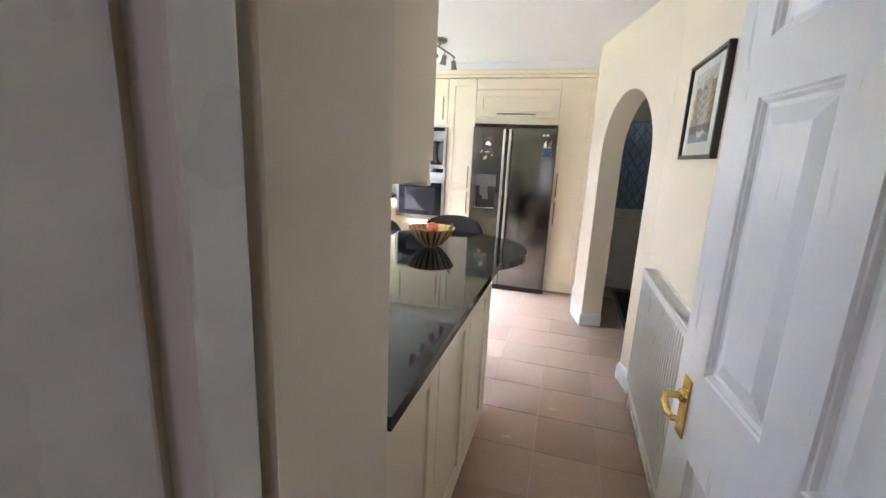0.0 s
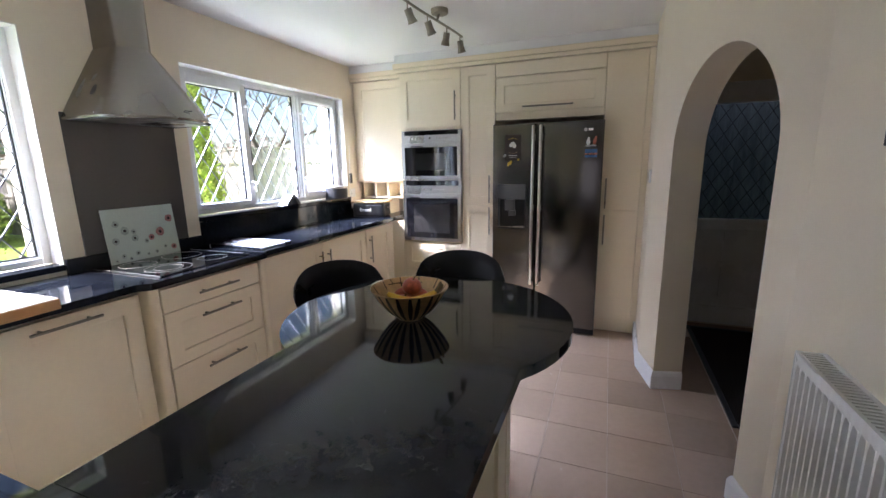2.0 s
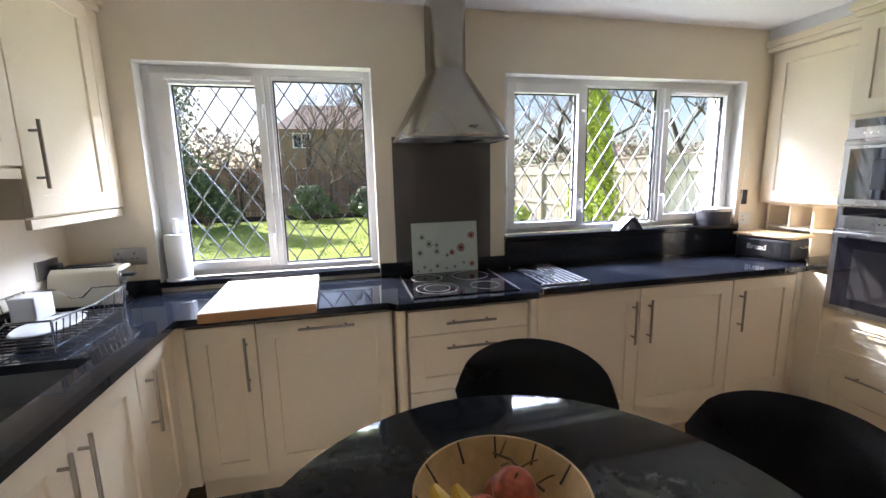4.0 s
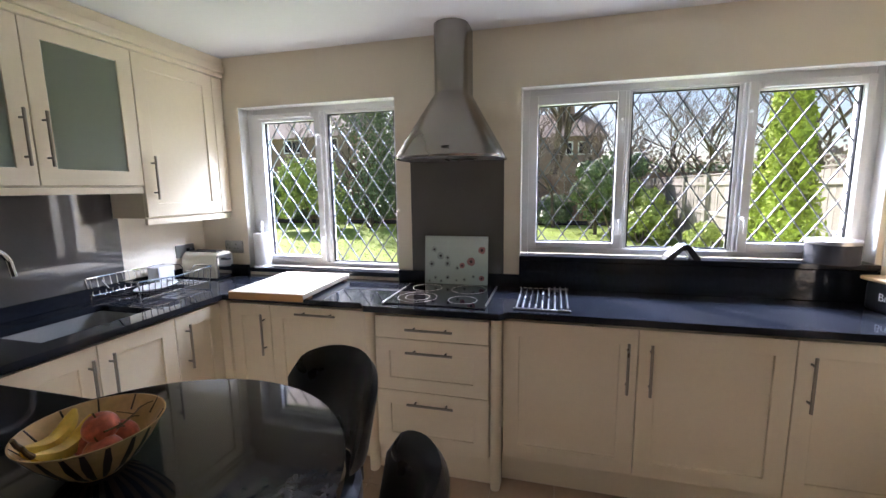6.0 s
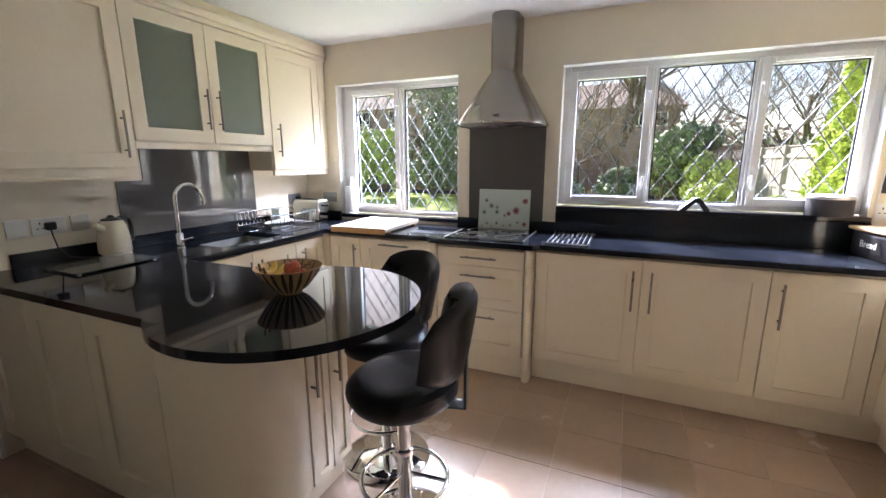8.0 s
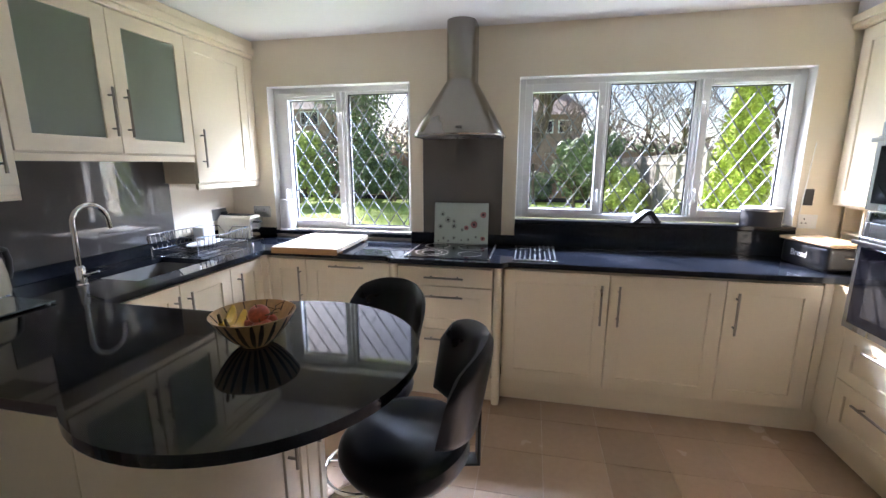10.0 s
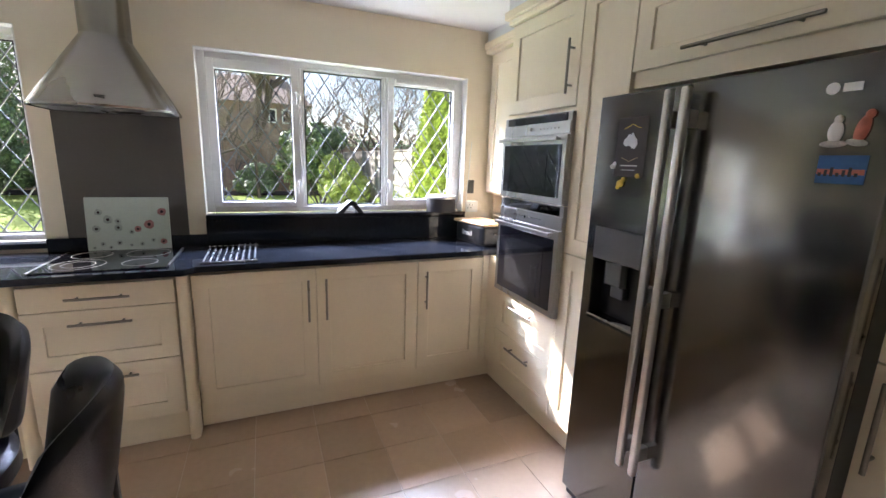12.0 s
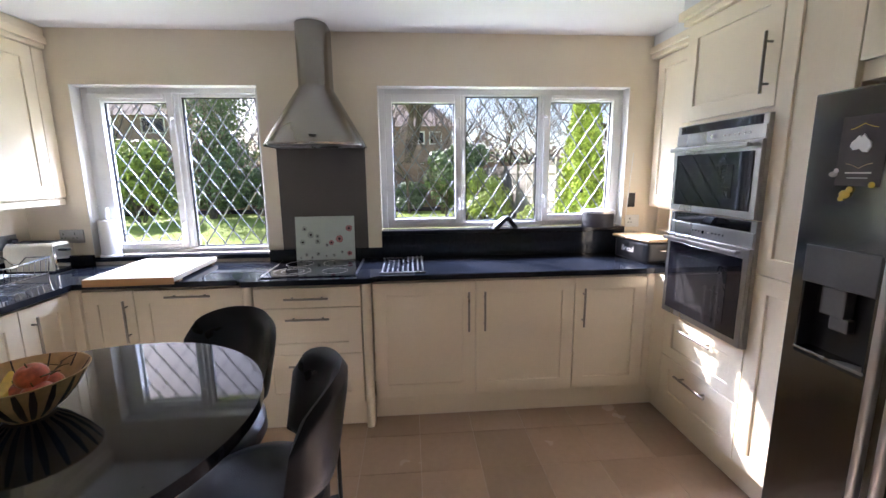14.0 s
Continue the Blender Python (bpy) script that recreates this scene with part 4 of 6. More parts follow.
# ---- things on the worktops ----
def fruit_bowl():
    t = thing("fruit_bowl", pose(-0.675, 2.312, ZT), "turned wooden bowl with dark scorched stripes", "bowl")
    prof = [(0, 0.0), (0.042, 0.0), (0.046, 0.006), (0.075, 0.030), (0.104, 0.066), (0.127, 0.104), (0.1295, 0.107), (0.126, 0.107), (0.099, 0.068), (0.070, 0.034), (0.030, 0.014), (0, 0.012)]
    part("shell", lathe(bmesh.new(), prof, 56), M_BOWL, t)
    rnd = random.Random(3)
    for k in range(22):
        a = 2 * math.pi * (k + rnd.uniform(-0.15, 0.15)) / 22
        bm = bmesh.new()
        f0 = rnd.uniform(0.0, 0.35)
        pts = []
        for r, z in ((0.046, 0.006), (0.075, 0.030), (0.104, 0.066), (0.1265, 0.1035)):
            pts.append(Vector(((r + 0.0004) * math.cos(a), (r + 0.0004) * math.sin(a), z)))
        side = Vector((-math.sin(a), math.cos(a), 0))
        vs = []
        for p, w in zip(pts, (0.003 + 0.002 * f0, 0.006, 0.0075, 0.004)):
            o = Vector((math.cos(a), math.sin(a), -0.6)).normalized() * 0.0012
            vs.append((bm.verts.new(p - side * w + o), bm.verts.new(p + o * 1.4), bm.verts.new(p + side * w + o)))
        for p, q in zip(vs, vs[1:]):
            bm.faces.new((p[0], p[1], q[1], q[0]))
            bm.faces.new((p[1], p[2], q[2], q[1]))
        part("stripe", bm, M_BOWLDARK, t)
        if k % 2 == 0:
            b2 = bmesh.new()
            tube(b2, [(0.1265 * math.cos(a), 0.1265 * math.sin(a), 0.1065), (0.106 * math.cos(a), 0.106 * math.sin(a), 0.0785)], 0.0022, 5)
            part("inner_stripe", b2, M_BOWLDARK, t)
    return t


fruit_bowl()


def apple(x, y, z, r, label):
    bm = bmesh.new()
    prof = []
    for k in range(15):
        a = math.pi * k / 14
        rr = r * math.sin(a) * (1 + 0.06 * math.cos(a))
        dip = 0.20 * r * math.exp(-((math.sin(a)) / 0.35) ** 2)
        prof.append((rr if 0 < k < 14 else 0, -math.cos(a) * r * 0.92 + (dip if a < math.pi / 2 else -dip)))
    t = thing("apple", pose(x, y, z, 12, 8, 40), label, "apple", "fruit in the bowl")
    part("flesh", lathe(bm, prof, 24), M_APPLE, t)
    part("stalk", tube(bmesh.new(), [(0, 0, r * 0.70), (0.003, 0, r * 1.12)], 0.0016, 6), M_BANTIP, t)
    return t


apple(-0.660, 2.352, ZT + 0.058, 0.036, "red and yellow apple in the wooden bowl")
apple(-0.710, 2.332, ZT + 0.060, 0.036, "red apple in the wooden bowl")
apple(-0.687, 2.287, ZT + 0.052, 0.035, "red apple in the wooden bowl")
apple(-0.675, 2.332, ZT + 0.102, 0.033, "red apple on top of the fruit")


def banana(m, label):
    t = thing("banana", m, label, "banana", "fruit in the bowl")
    bm = bmesh.new()
    pts, rad = [], []
    for k in range(13):
        a = -0.85 + 1.7 * k / 12
        pts.append(Vector((0.10 * math.sin(a), 0, 0.10 * (1 - math.cos(a)))))
        rad.append(0.017 * (1 - abs(2 * k / 12 - 1) ** 4 * 0.7))
    rings = []
    for k, p in enumerate(pts):
        d = (pts[min(k + 1, 12)] - pts[max(k - 1, 0)]).normalized()
        u, v = Vector((0, 1, 0)), d.cross(Vector((0, 1, 0)))
        rings.append([bm.verts.new(p + rad[k] * (u * math.cos(2 * math.pi * j / 10) + v * math.sin(2 * math.pi * j / 10)) * (1 + 0.05 * (j % 2))) for j in range(10)])
    for a, b in zip(rings, rings[1:]):
        for j in range(10):
            bm.faces.new((a[j], a[(j + 1) % 10], b[(j + 1) % 10], b[j]))
    bm.faces.new(rings[0])
    bm.faces.new(rings[-1][::-1])
    part("skin", bm, M_BANANA, t)
    part("stalk", tube(bmesh.new(), [pts[-1], pts[-1] + Vector((0.012, 0, 0.016)), pts[-1] + Vector((0.018, 0, 0.030))], 0.0055, 7, r_end=0.004), M_BANTIP, t)
    return t


banana(pose(-0.643, 2.277, ZT + 0.062, 0, 0, 20), "ripe yellow banana in the wooden bowl")
banana(pose(-0.637, 2.249, ZT + 0.076, 0, 0, 26), "ripe yellow banana lying on the bowl's rim")


def grape_stalk():
    """The bare stalk of a bunch of grapes."""
    t = thing("grape_stalk", pose(-0.715, 2.355, ZT + 0.083, 0, 0, 25), "bare brown grape stalk in the wooden bowl", "stalk", "fruit in the bowl")
    part("stem", tube(bmesh.new(), [(-0.055, 0.0, 0.016), (-0.02, 0.006, 0.020), (0.02, 0.0, 0.016), (0.06, -0.012, 0.024)], 0.0022, 6), M_BANTIP, t)
    for k, (x, dx, dy) in enumerate(((-0.04, -0.012, 0.028), (-0.02, 0.010, -0.026), (0.0, 0.014, 0.030), (0.02, 0.016, -0.022), (0.04, 0.012, 0.022))):
        part("twig", tube(bmesh.new(), [(x, 0.0, 0.018), (x + dx * 0.6, dy * 0.6, 0.026), (x + dx, dy, 0.028 + 0.003 * (k % 2))], 0.0014, 5), M_BANTIP, t)
    return t


grape_stalk()


def chopping_board():
    t = thing("chopping_board", pose(-2.235, 1.735, ZT, 0, 0, 2), "thick pale wooden chopping board in the sun", "chopping board")
    part("board", boxes([(-0.272, 0.285, -0.228, 0.228, 0.012, 0.0415)], 0.004, 2), M_BOARDW, t, smooth=False)
    part("edge_strip", boxes([(0.2855, 0.290, -0.227, 0.227, 0.0, 0.038)], 0.001), M_BOARDEDGE, t, "orange-brown front edge", smooth=False)
    part("batten", boxes([(-0.25, -0.21, -0.22, 0.22, 0.0, 0.012), (0.18, 0.22, -0.22, 0.22, 0.0, 0.012)]), M_BOARDEDGE, t, smooth=False)
    return t


chopping_board()


def leaning_board():
    """The printed glass saver that leans behind the hob."""
    ang = math.degrees(math.atan2(0.027, 0.298))
    t = thing("glass_worktop_saver", pose(-2.505, 2.475, ZT + 0.0005, 0, -ang, 0), "pale green glass board printed with poppies, leaning", "glass board")
    part("glass", boxes([(-0.003, 0.003, 0, 0.392, 0, 0.298)], 0.002), M_BOARDGLASS, t, smooth=False)
    rnd = random.Random(11)
    spots = [(0.06, 0.215, 0.013), (0.10, 0.175, 0.016), (0.145, 0.165, 0.011), (0.145, 0.130, 0.014), (0.045, 0.125, 0.014), (0.205, 0.105, 0.009), (0.235, 0.120, 0.012), (0.290, 0.145, 0.018), (0.355, 0.215, 0.016), (0.305, 0.055, 0.008), (0.07, 0.04, 0.009), (0.145, 0.045, 0.010), (0.105, 0.02, 0.007), (0.20, 0.03, 0.006), (0.25, 0.035, 0.008), (0.355, 0.045, 0.012), (0.03, 0.02, 0.006)]
    for k, (y, z, r) in enumerate(spots):
        bm = bmesh.new()
        n = 14
        bm.faces.new([bm.verts.new((0.0036, y + r * (1.25 + 0.25 * rnd.random()) * math.cos(2 * math.pi * j / n), z + r * (1.25 + 0.3 * rnd.random()) * math.sin(2 * math.pi * j / n))) for j in range(n)])
        petal = part("petals", bm, M_POPPY if k in (7, 8, 6, 15) else M_POPPYGREY, t, "faint printed petals", smooth=False)
        b2 = bmesh.new()
        b2.faces.new([b2.verts.new((0.0042, y + r * 0.5 * math.cos(2 * math.pi * j / 10), z + r * 0.5 * math.sin(2 * math.pi * j / 10))) for j in range(10)])
        part("seed_head", b2, M_POPPYDARK, petal, smooth=False)
    return t


M_POPPY = mat("print_pink", (0.42, 0.22, 0.22), 0.25, vary=0.3, scale=60)
M_POPPYGREY = mat("print_grey", (0.40, 0.46, 0.43), 0.25, vary=0.3, scale=60)
M_POPPYDARK = mat("print_dark", (0.05, 0.035, 0.045), 0.25, vary=0.3, scale=60)
leaning_board()


def rollup_rack():
    t = thing("cooling_rack", pose(-2.52, 3.06, ZT), "steel bar drying rack lying on the worktop", "drying rack")
    for k in range(9):
        y = 0.015 + k * 0.030
        part("bar", tube(bmesh.new(), [(0.02, y, 0.012), (0.47, y, 0.012)], 0.0045, 8), M_STEEL, t)
    for x in (0.03, 0.46):
        part("rail", tube(bmesh.new(), [(x, 0.0, 0.006), (x, 0.27, 0.006)], 0.005, 8), M_STEEL, t)
    return t


rollup_rack()


def paper_towel():
    t = thing("paper_towel_holder", pose(-2.585, 1.252, 0.972), "white wooden holder with a kitchen paper roll", "paper towel holder")
    part("base", lathe(bmesh.new(), [(0, 0), (0.066, 0), (0.068, 0.006), (0.062, 0.014), (0, 0.014)], 32), M_PLASTICW, t)
    part("roll", lathe(bmesh.new(), [(0.018, 0.015), (0.056, 0.015), (0.058, 0.02), (0.058, 0.235), (0.056, 0.240), (0.018, 0.240)], 32), M_PAPER, t, "white kitchen paper roll")
    part("post", lathe(bmesh.new(), [(0, 0.014), (0.010, 0.014), (0.010, 0.25), (0.016, 0.262), (0.011, 0.285), (0.017, 0.305), (0.012, 0.322), (0, 0.326)], 16), M_PLASTICW, t)
    return t


paper_towel()


def bread_bin():
    t = thing("bread_bin", pose(-2.29, 4.785, ZT, 0, 0, 10), "black enamel bread bin with a wooden lid", "bread bin")
    part("bin", boxes([(-0.165, 0.165, -0.10, 0.10, 0.0, 0.135)], 0.025, 4), M_BLACK, t)
    part("lid", boxes([(-0.18, 0.18, -0.115, 0.115, 0.136, 0.156)], 0.012, 3), M_WOOD, t, "light wooden lid")
    cu = bpy.data.curves.new("lettering", 'FONT')
    cu.body, cu.size, cu.align_x, cu.align_y, cu.extrude = "Bread", 0.05, 'CENTER', 'CENTER', 0.0004
    txt = new("lettering", cu)
    txt.parent = t
    txt.matrix_basis = pose(-0.03, -0.1006, 0.07, 90)
    cu.materials.append(M_PLASTICW)
    for x in (-0.172, 0.172):
        part("side_handle", tube(bmesh.new(), [(x, -0.03, 0.09), (x * 1.09, -0.03, 0.085), (x * 1.09, 0.03, 0.085), (x, 0.03, 0.09)], 0.004, 6), M_CHROME, t)
    return t


bread_bin()


def round_tin():
    t = thing("round_tin", pose(-2.562, 4.585, 1.111), "round black tin with a pale lid on the sill", "tin")
    part("tin_body", lathe(bmesh.new(), [(0, 0), (0.106, 0), (0.108, 0.003), (0.108, 0.096), (0, 0.096)], 40), M_GREYBOX, t)
    part("lid", lathe(bmesh.new(), [(0, 0.0965), (0.111, 0.0965), (0.112, 0.100), (0.111, 0.114), (0.107, 0.117), (0, 0.117)], 40), M_STEELPALE, t, "pale metal lid")
    return t


round_tin()


def sill_clock():
    """A small wedge-shaped gadget propped on the sill."""
    t = thing("weather_clock", pose(-2.552, 3.905, 1.111), "small white wedge-shaped clock on the window sill", "clock")
    bm = bmesh.new()
    prof = [(-0.085, 0.0), (-0.072, 0.012), (0.0, 0.078), (0.020, 0.084), (0.038, 0.072), (0.085, 0.012), (0.085, 0.0), (0.055, 0.0), (0.018, 0.052), (0.0, 0.05), (-0.045, 0.0)]
    lo = [bm.verts.new((-0.045, y, z)) for y, z in prof]
    hi = [bm.verts.new((0.045, y, z)) for y, z in prof]
    n = len(prof)
    for k in range(n):
        bm.faces.new((lo[k], lo[(k + 1) % n], hi[(k + 1) % n], hi[k]))
    bm.faces.new(lo[::-1])
    bm.faces.new(hi)
    part("casing", bm, M_BLACK, t, smooth=False)
    b2 = bmesh.new()
    d = Vector((0, 0.072, 0.066)).normalized()
    for_n = Vector((0, -d.z, d.y)) * 0.003
    p0, p1 = Vector((0, -0.070, 0.015)) + for_n, Vector((0, -0.002, 0.077)) + for_n
    b2.faces.new([b2.verts.new(p + Vector((x, 0, 0))) for p, x in ((p0, -0.044), (p0, 0.044), (p1, 0.044), (p1, -0.044))])
    part("face", b2, M_PLASTICW, t, "white front face", smooth=False)
    return t


sill_clock()


def kettle():
    t = thing("kettle", pose(-0.83, 0.91, ZT, 0, 0, 200), "cream enamel kettle with a black handle", "kettle")
    part("base", lathe(bmesh.new(), [(0, 0), (0.080, 0), (0.082, 0.008), (0.078, 0.016), (0, 0.016)], 36), M_CHROME, t)
    part("body", lathe(bmesh.new(), [(0.076, 0.017), (0.079, 0.03), (0.076, 0.10), (0.066, 0.165), (0.055, 0.188), (0.048, 0.193), (0, 0.194)], 40), M_CREAMENAMEL, t)
    part("lid", lathe(bmesh.new(), [(0.046, 0.1945), (0.044, 0.203), (0.020, 0.210), (0.010, 0.222), (0, 0.222)], 28), M_BLACK, t, "black lid")
    part("spout", tube(bmesh.new(), [(-0.055, 0, 0.150), (-0.080, 0, 0.165), (-0.103, 0, 0.183)], 0.024, 10, r_end=0.012), M_CREAMENAMEL, t)
    part("handle", tube(bmesh.new(), [(0.045, 0, 0.195), (0.085, 0, 0.205), (0.122, 0, 0.190), (0.134, 0, 0.140), (0.126, 0, 0.085), (0.115, 0, 0.06)], 0.013, 10), M_BLACK, t, "black curved handle")
    part("label", boxes([(-0.03, 0.03, 0.0775, 0.0795, 0.052, 0.058), (-0.02, 0.02, 0.0775, 0.0795, 0.042, 0.046)]), M_GREYPANEL, t, smooth=False)
    return t


kettle()


def saver_on_peninsula():
    t = thing("glass_worktop_saver", pose(-0.665, 1.105, ZT), "rippled grey-green glass board lying on the granite", "glass board")
    part("glass", boxes([(-0.19, 0.19, -0.145, 0.145, 0.006, 0.012)], 0.0025), M_RIPPLE, t, smooth=False)
    for x in (-0.17, 0.17):
        for y in (-0.125, 0.125):
            part("foot", lathe(bmesh.new(), [(0, 0), (0.008, 0), (0.008, 0.006), (0, 0.006)], 10, (x, y, 0)), M_PLASTICW, t)
    return t


M_RIPPLE = mat("rippled_glass", (0.11, 0.14, 0.135), 0.12, vary=0.75, scale=7, fine=60, stretch=(0.45, 3.2, 1), bump=0.35, coat=0.9, spec=0.8)
saver_on_peninsula()


def sink():
    t = thing("sink", pose(0, 0, 0), "undermounted pale stone sink bowl in the granite", "sink")
    d = 0.17
    bm = bmesh.new()

    def ring(k, z):
        x0, x1, y0, y1, c = SX0 - k, SX1 + k, SY0 - k, SY1 + k, 0.045
        pts = []
        for cx, cy, a in ((x1 - c, y1 - c, 0), (x0 + c, y1 - c, 90), (x0 + c, y0 + c, 180), (x1 - c, y0 + c, 270)):
            pts += [(cx + c * math.cos(radians(a + 18 * q)), cy + c * math.sin(radians(a + 18 * q))) for q in range(6)]
        return [bm.verts.new((x, y, z)) for x, y in pts]
    rings = [ring(0.014, 0.887), ring(0.014, ZT - d - 0.012), ring(-0.03, ZT - d - 0.022)]
    inner = [ring(0.002, 0.887), ring(0.0, ZT - d + 0.03), ring(-0.03, ZT - d)]
    for seq in (rings, inner, [rings[0], inner[0]]):
        for a, b in zip(seq, seq[1:]):
            for q in range(24):
                bm.faces.new((a[q], a[(q + 1) % 24], b[(q + 1) % 24], b[q]))
    bm.faces.new(rings[-1])
    bm.faces.new(inner[-1])
    part("bowl", bm, M_SINK, t)
    part("drain", lathe(bmesh.new(), [(0, 0), (0.04, 0), (0.042, 0.003), (0.03, 0.004), (0, 0.002)], 24, ((SX0 + SX1) / 2, (SY0 + SY1) / 2, ZT - d)), M_CHROME, t)
    return t


M_SINK = mat("grey_composite", (0.24, 0.235, 0.22), 0.35, vary=0.1)
sink()
bm = bmesh.new()
bmesh.ops.create_icosphere(bm, subdivisions=3, radius=0.05)
for v in bm.verts:
    v.co = Vector((v.co.x * 1.6, v.co.y, v.co.z * 0.5)) + 0.015 * noise.noise_vector(v.co * 30)
    v.co += Vector((-1.30, 1.20, ZT - 0.135))
solid("dish_cloth", bm, M_GLOVE, "crumpled blue cloth lying in the sink", "cloth", kind="", smooth=True)


def tap():
    t = thing("kitchen_tap", pose(-1.085, 1.085, ZT, 0, 0, 0), "tall chrome swan-neck mixer tap", "tap")
    part("body", lathe(bmesh.new(), [(0, 0), (0.027, 0), (0.027, 0.006), (0.022, 0.010), (0.021, 0.085), (0.016, 0.095), (0, 0.096)], 24), M_CHROME, t)
    pts = [(0, 0, 0.09), (0, 0, 0.27)] + [(-0.085 + 0.085 * math.cos(a), 0, 0.29 + 0.085 * math.sin(a)) for a in [math.pi * k / 14 for k in range(15)]] + [(-0.175, 0, 0.25)]
    part("spout", tube(bmesh.new(), pts, 0.0115, 14), M_CHROME, t)
    part("lever", tube(bmesh.new(), [(0, 0.018, 0.05), (0, 0.05, 0.056), (-0.01, 0.10, 0.072)], 0.008, 10, r_end=0.005), M_CHROME, t)
    return t


tap()


def dish_rack():
    t = thing("dish_rack", pose(-1.955, 0.985, ZT), "chrome wire dish rack with white plates", "dish rack")
    w, d = 0.24, 0.185
    def loop(z, k):
        return [(-w * k, -d * k, z), (w * k, -d * k, z), (w * k, d * k, z), (-w * k, d * k, z)]
    part("top_rail", tube(bmesh.new(), [(-w, -d, 0.125), (0, -d, 0.125), (w, -d, 0.125), (w, -0.06, 0.125), (w, -0.02, 0.085), (w, 0.02, 0.085), (w, 0.06, 0.125), (w, d, 0.125), (0, d, 0.11), (-w, d, 0.125), (-w, 0.06, 0.125), (-w, 0.02, 0.085), (-w, -0.02, 0.085), (-w, -0.06, 0.125)], 0.004, 6, closed=True), M_CHROME, t)
    part("bottom_rail", tube(bmesh.new(), loop(0.028, 0.93), 0.0035, 6, closed=True), M_CHROME, t)
    for k in range(13):
        x = -w * 0.9 + w * 1.8 * k / 12
        part("wire", tube(bmesh.new(), [(x, -d, 0.125), (x, -d * 0.93, 0.028), (x, 0, 0.026), (x, d * 0.93, 0.028), (x, d, 0.115)], 0.0022, 5), M_CHROME, t)
    for x in (-w, w):
        for y in (-d, d):
            part("leg", tube(bmesh.new(), [(x, y, 0.125), (x * 0.95, y * 0.95, 0.028), (x * 0.95, y * 0.95, 0.0)], 0.0035, 6), M_CHROME, t)
    return t


dish_rack()
bm = lathe(bmesh.new(), [(0, 0), (0.062, 0), (0.104, 0.012), (0.110, 0.015), (0.104, 0.019), (0.060, 0.006), (0, 0.006)], 40)
dish = solid("plate", bm, M_PLASTICW, "white plate lying tilted in the dish rack", "plate", kind="", smooth=True)
dish.matrix_world = pose(-1.93, 1.03, ZT + 0.036, 5, 4, 0)
solid("storage_box", boxes([(-2.15, -2.04, 0.84, 0.93, ZT + 0.031, 1.052)], 0.010, 2), M_PLASTICW, "small white plastic tub in the dish rack", "tub", kind="")


def toaster():
    t = thing("toaster", pose(-2.405, 0.945, ZT, 0, 0, 90), "cream two-slice toaster with chrome trim", "toaster")
    bm = bmesh.new()
    prof = [(-0.082, 0.012), (-0.085, 0.10), (-0.075, 0.155), (-0.05, 0.178), (0.0, 0.184), (0.05, 0.178), (0.075, 0.155), (0.085, 0.10), (0.082, 0.012)]
    for x0, x1 in ((-0.135, 0.135),):
        lo, hi = [bm.verts.new((x0, y, z)) for y, z in prof], [bm.verts.new((x1, y, z)) for y, z in prof]
        n = len(prof)
        for k in range(n):
            bm.faces.new((lo[k], lo[(k + 1) % n], hi[(k + 1) % n], hi[k]))
        bm.faces.new(lo[::-1])
        bm.faces.new(hi)
    part("shell", bm, M_CREAMENAMEL, t)
    for y in (-0.025, 0.025):
        part("slot", boxes([(-0.11, 0.11, y - 0.012, y + 0.012, 0.178, 0.186)], 0.002), M_BLACK, t, smooth=False)
    part("end_cap", boxes([(0.1355, 0.150, -0.075, 0.075, 0.012, 0.165)], 0.006, 2), M_CHROME, t, "chrome end cap", smooth=False)
    part("lever", boxes([(0.150, 0.178, -0.018, 0.018, 0.125, 0.14)], 0.004, 2), M_BLACK, t, smooth=False)
    part("foot", boxes([(-0.12, 0.12, -0.07, 0.07, 0.0, 0.0115)]), M_BLACK, t, smooth=False)
    return t


toaster()


def socket(m, w, h, material, label, holes, cat="socket"):
    """A wall plate; its face looks along local -y."""
    t = thing("wall_socket", m, label, cat, "wall sockets and switches")
    part("plate", boxes([(-w / 2, w / 2, -0.009, 0, -h / 2, h / 2)], 0.003, 2), material, t, smooth=False)
    for hx in holes:
        for dx, dz, a, b in ((0, 0.016, 0.003, 0.006), (-0.011, -0.010, 0.005, 0.0025), (0.011, -0.010, 0.005, 0.0025)):
            part("pin_hole", boxes([(hx + dx - a, hx + dx + a, -0.0096, -0.0085, dz - b, dz + b)]), M_BLACK, t, smooth=False)
        part("rocker", boxes([(hx - 0.006 + 0.03, hx + 0.006 + 0.03, -0.012, -0.008, 0.004, 0.022)], 0.002), material, t, smooth=False)
    return t


socket(pose(-0.605, YS, 1.108, 0, 0, 180), 0.146, 0.086, M_PLASTICW, "white double socket with a black plug", (-0.038,))
socket(pose(-0.742, YS, 1.108, 0, 0, 180), 0.086, 0.086, M_STEELPALE, "steel single switch plate over the worktop", ())
socket(pose(-0.478, YS, 1.108, 0, 0, 180), 0.086, 0.086, M_PLASTICW, "white wall switch plate over the worktop", ())
socket(pose(-2.37, YS, 1.105, 0, 0, 180), 0.146, 0.086, M_STEEL, "steel double socket over the toaster", (0.03,))
socket(pose(XW, 1.05, 1.115, 0, 0, 90), 0.146, 0.086, M_STEEL, "steel double socket beside the window", (-0.05, 0.02))
socket(pose(XW, 4.83, 1.146, 0, 0, 90), 0.10, 0.086, M_PLASTICW, "white socket in the window corner", (-0.02,))
socket(pose(XW, 4.815, 1.295, 0, 0, 90), 0.05, 0.10, M_BLACK, "small dark wall hook plate", (), "hook")
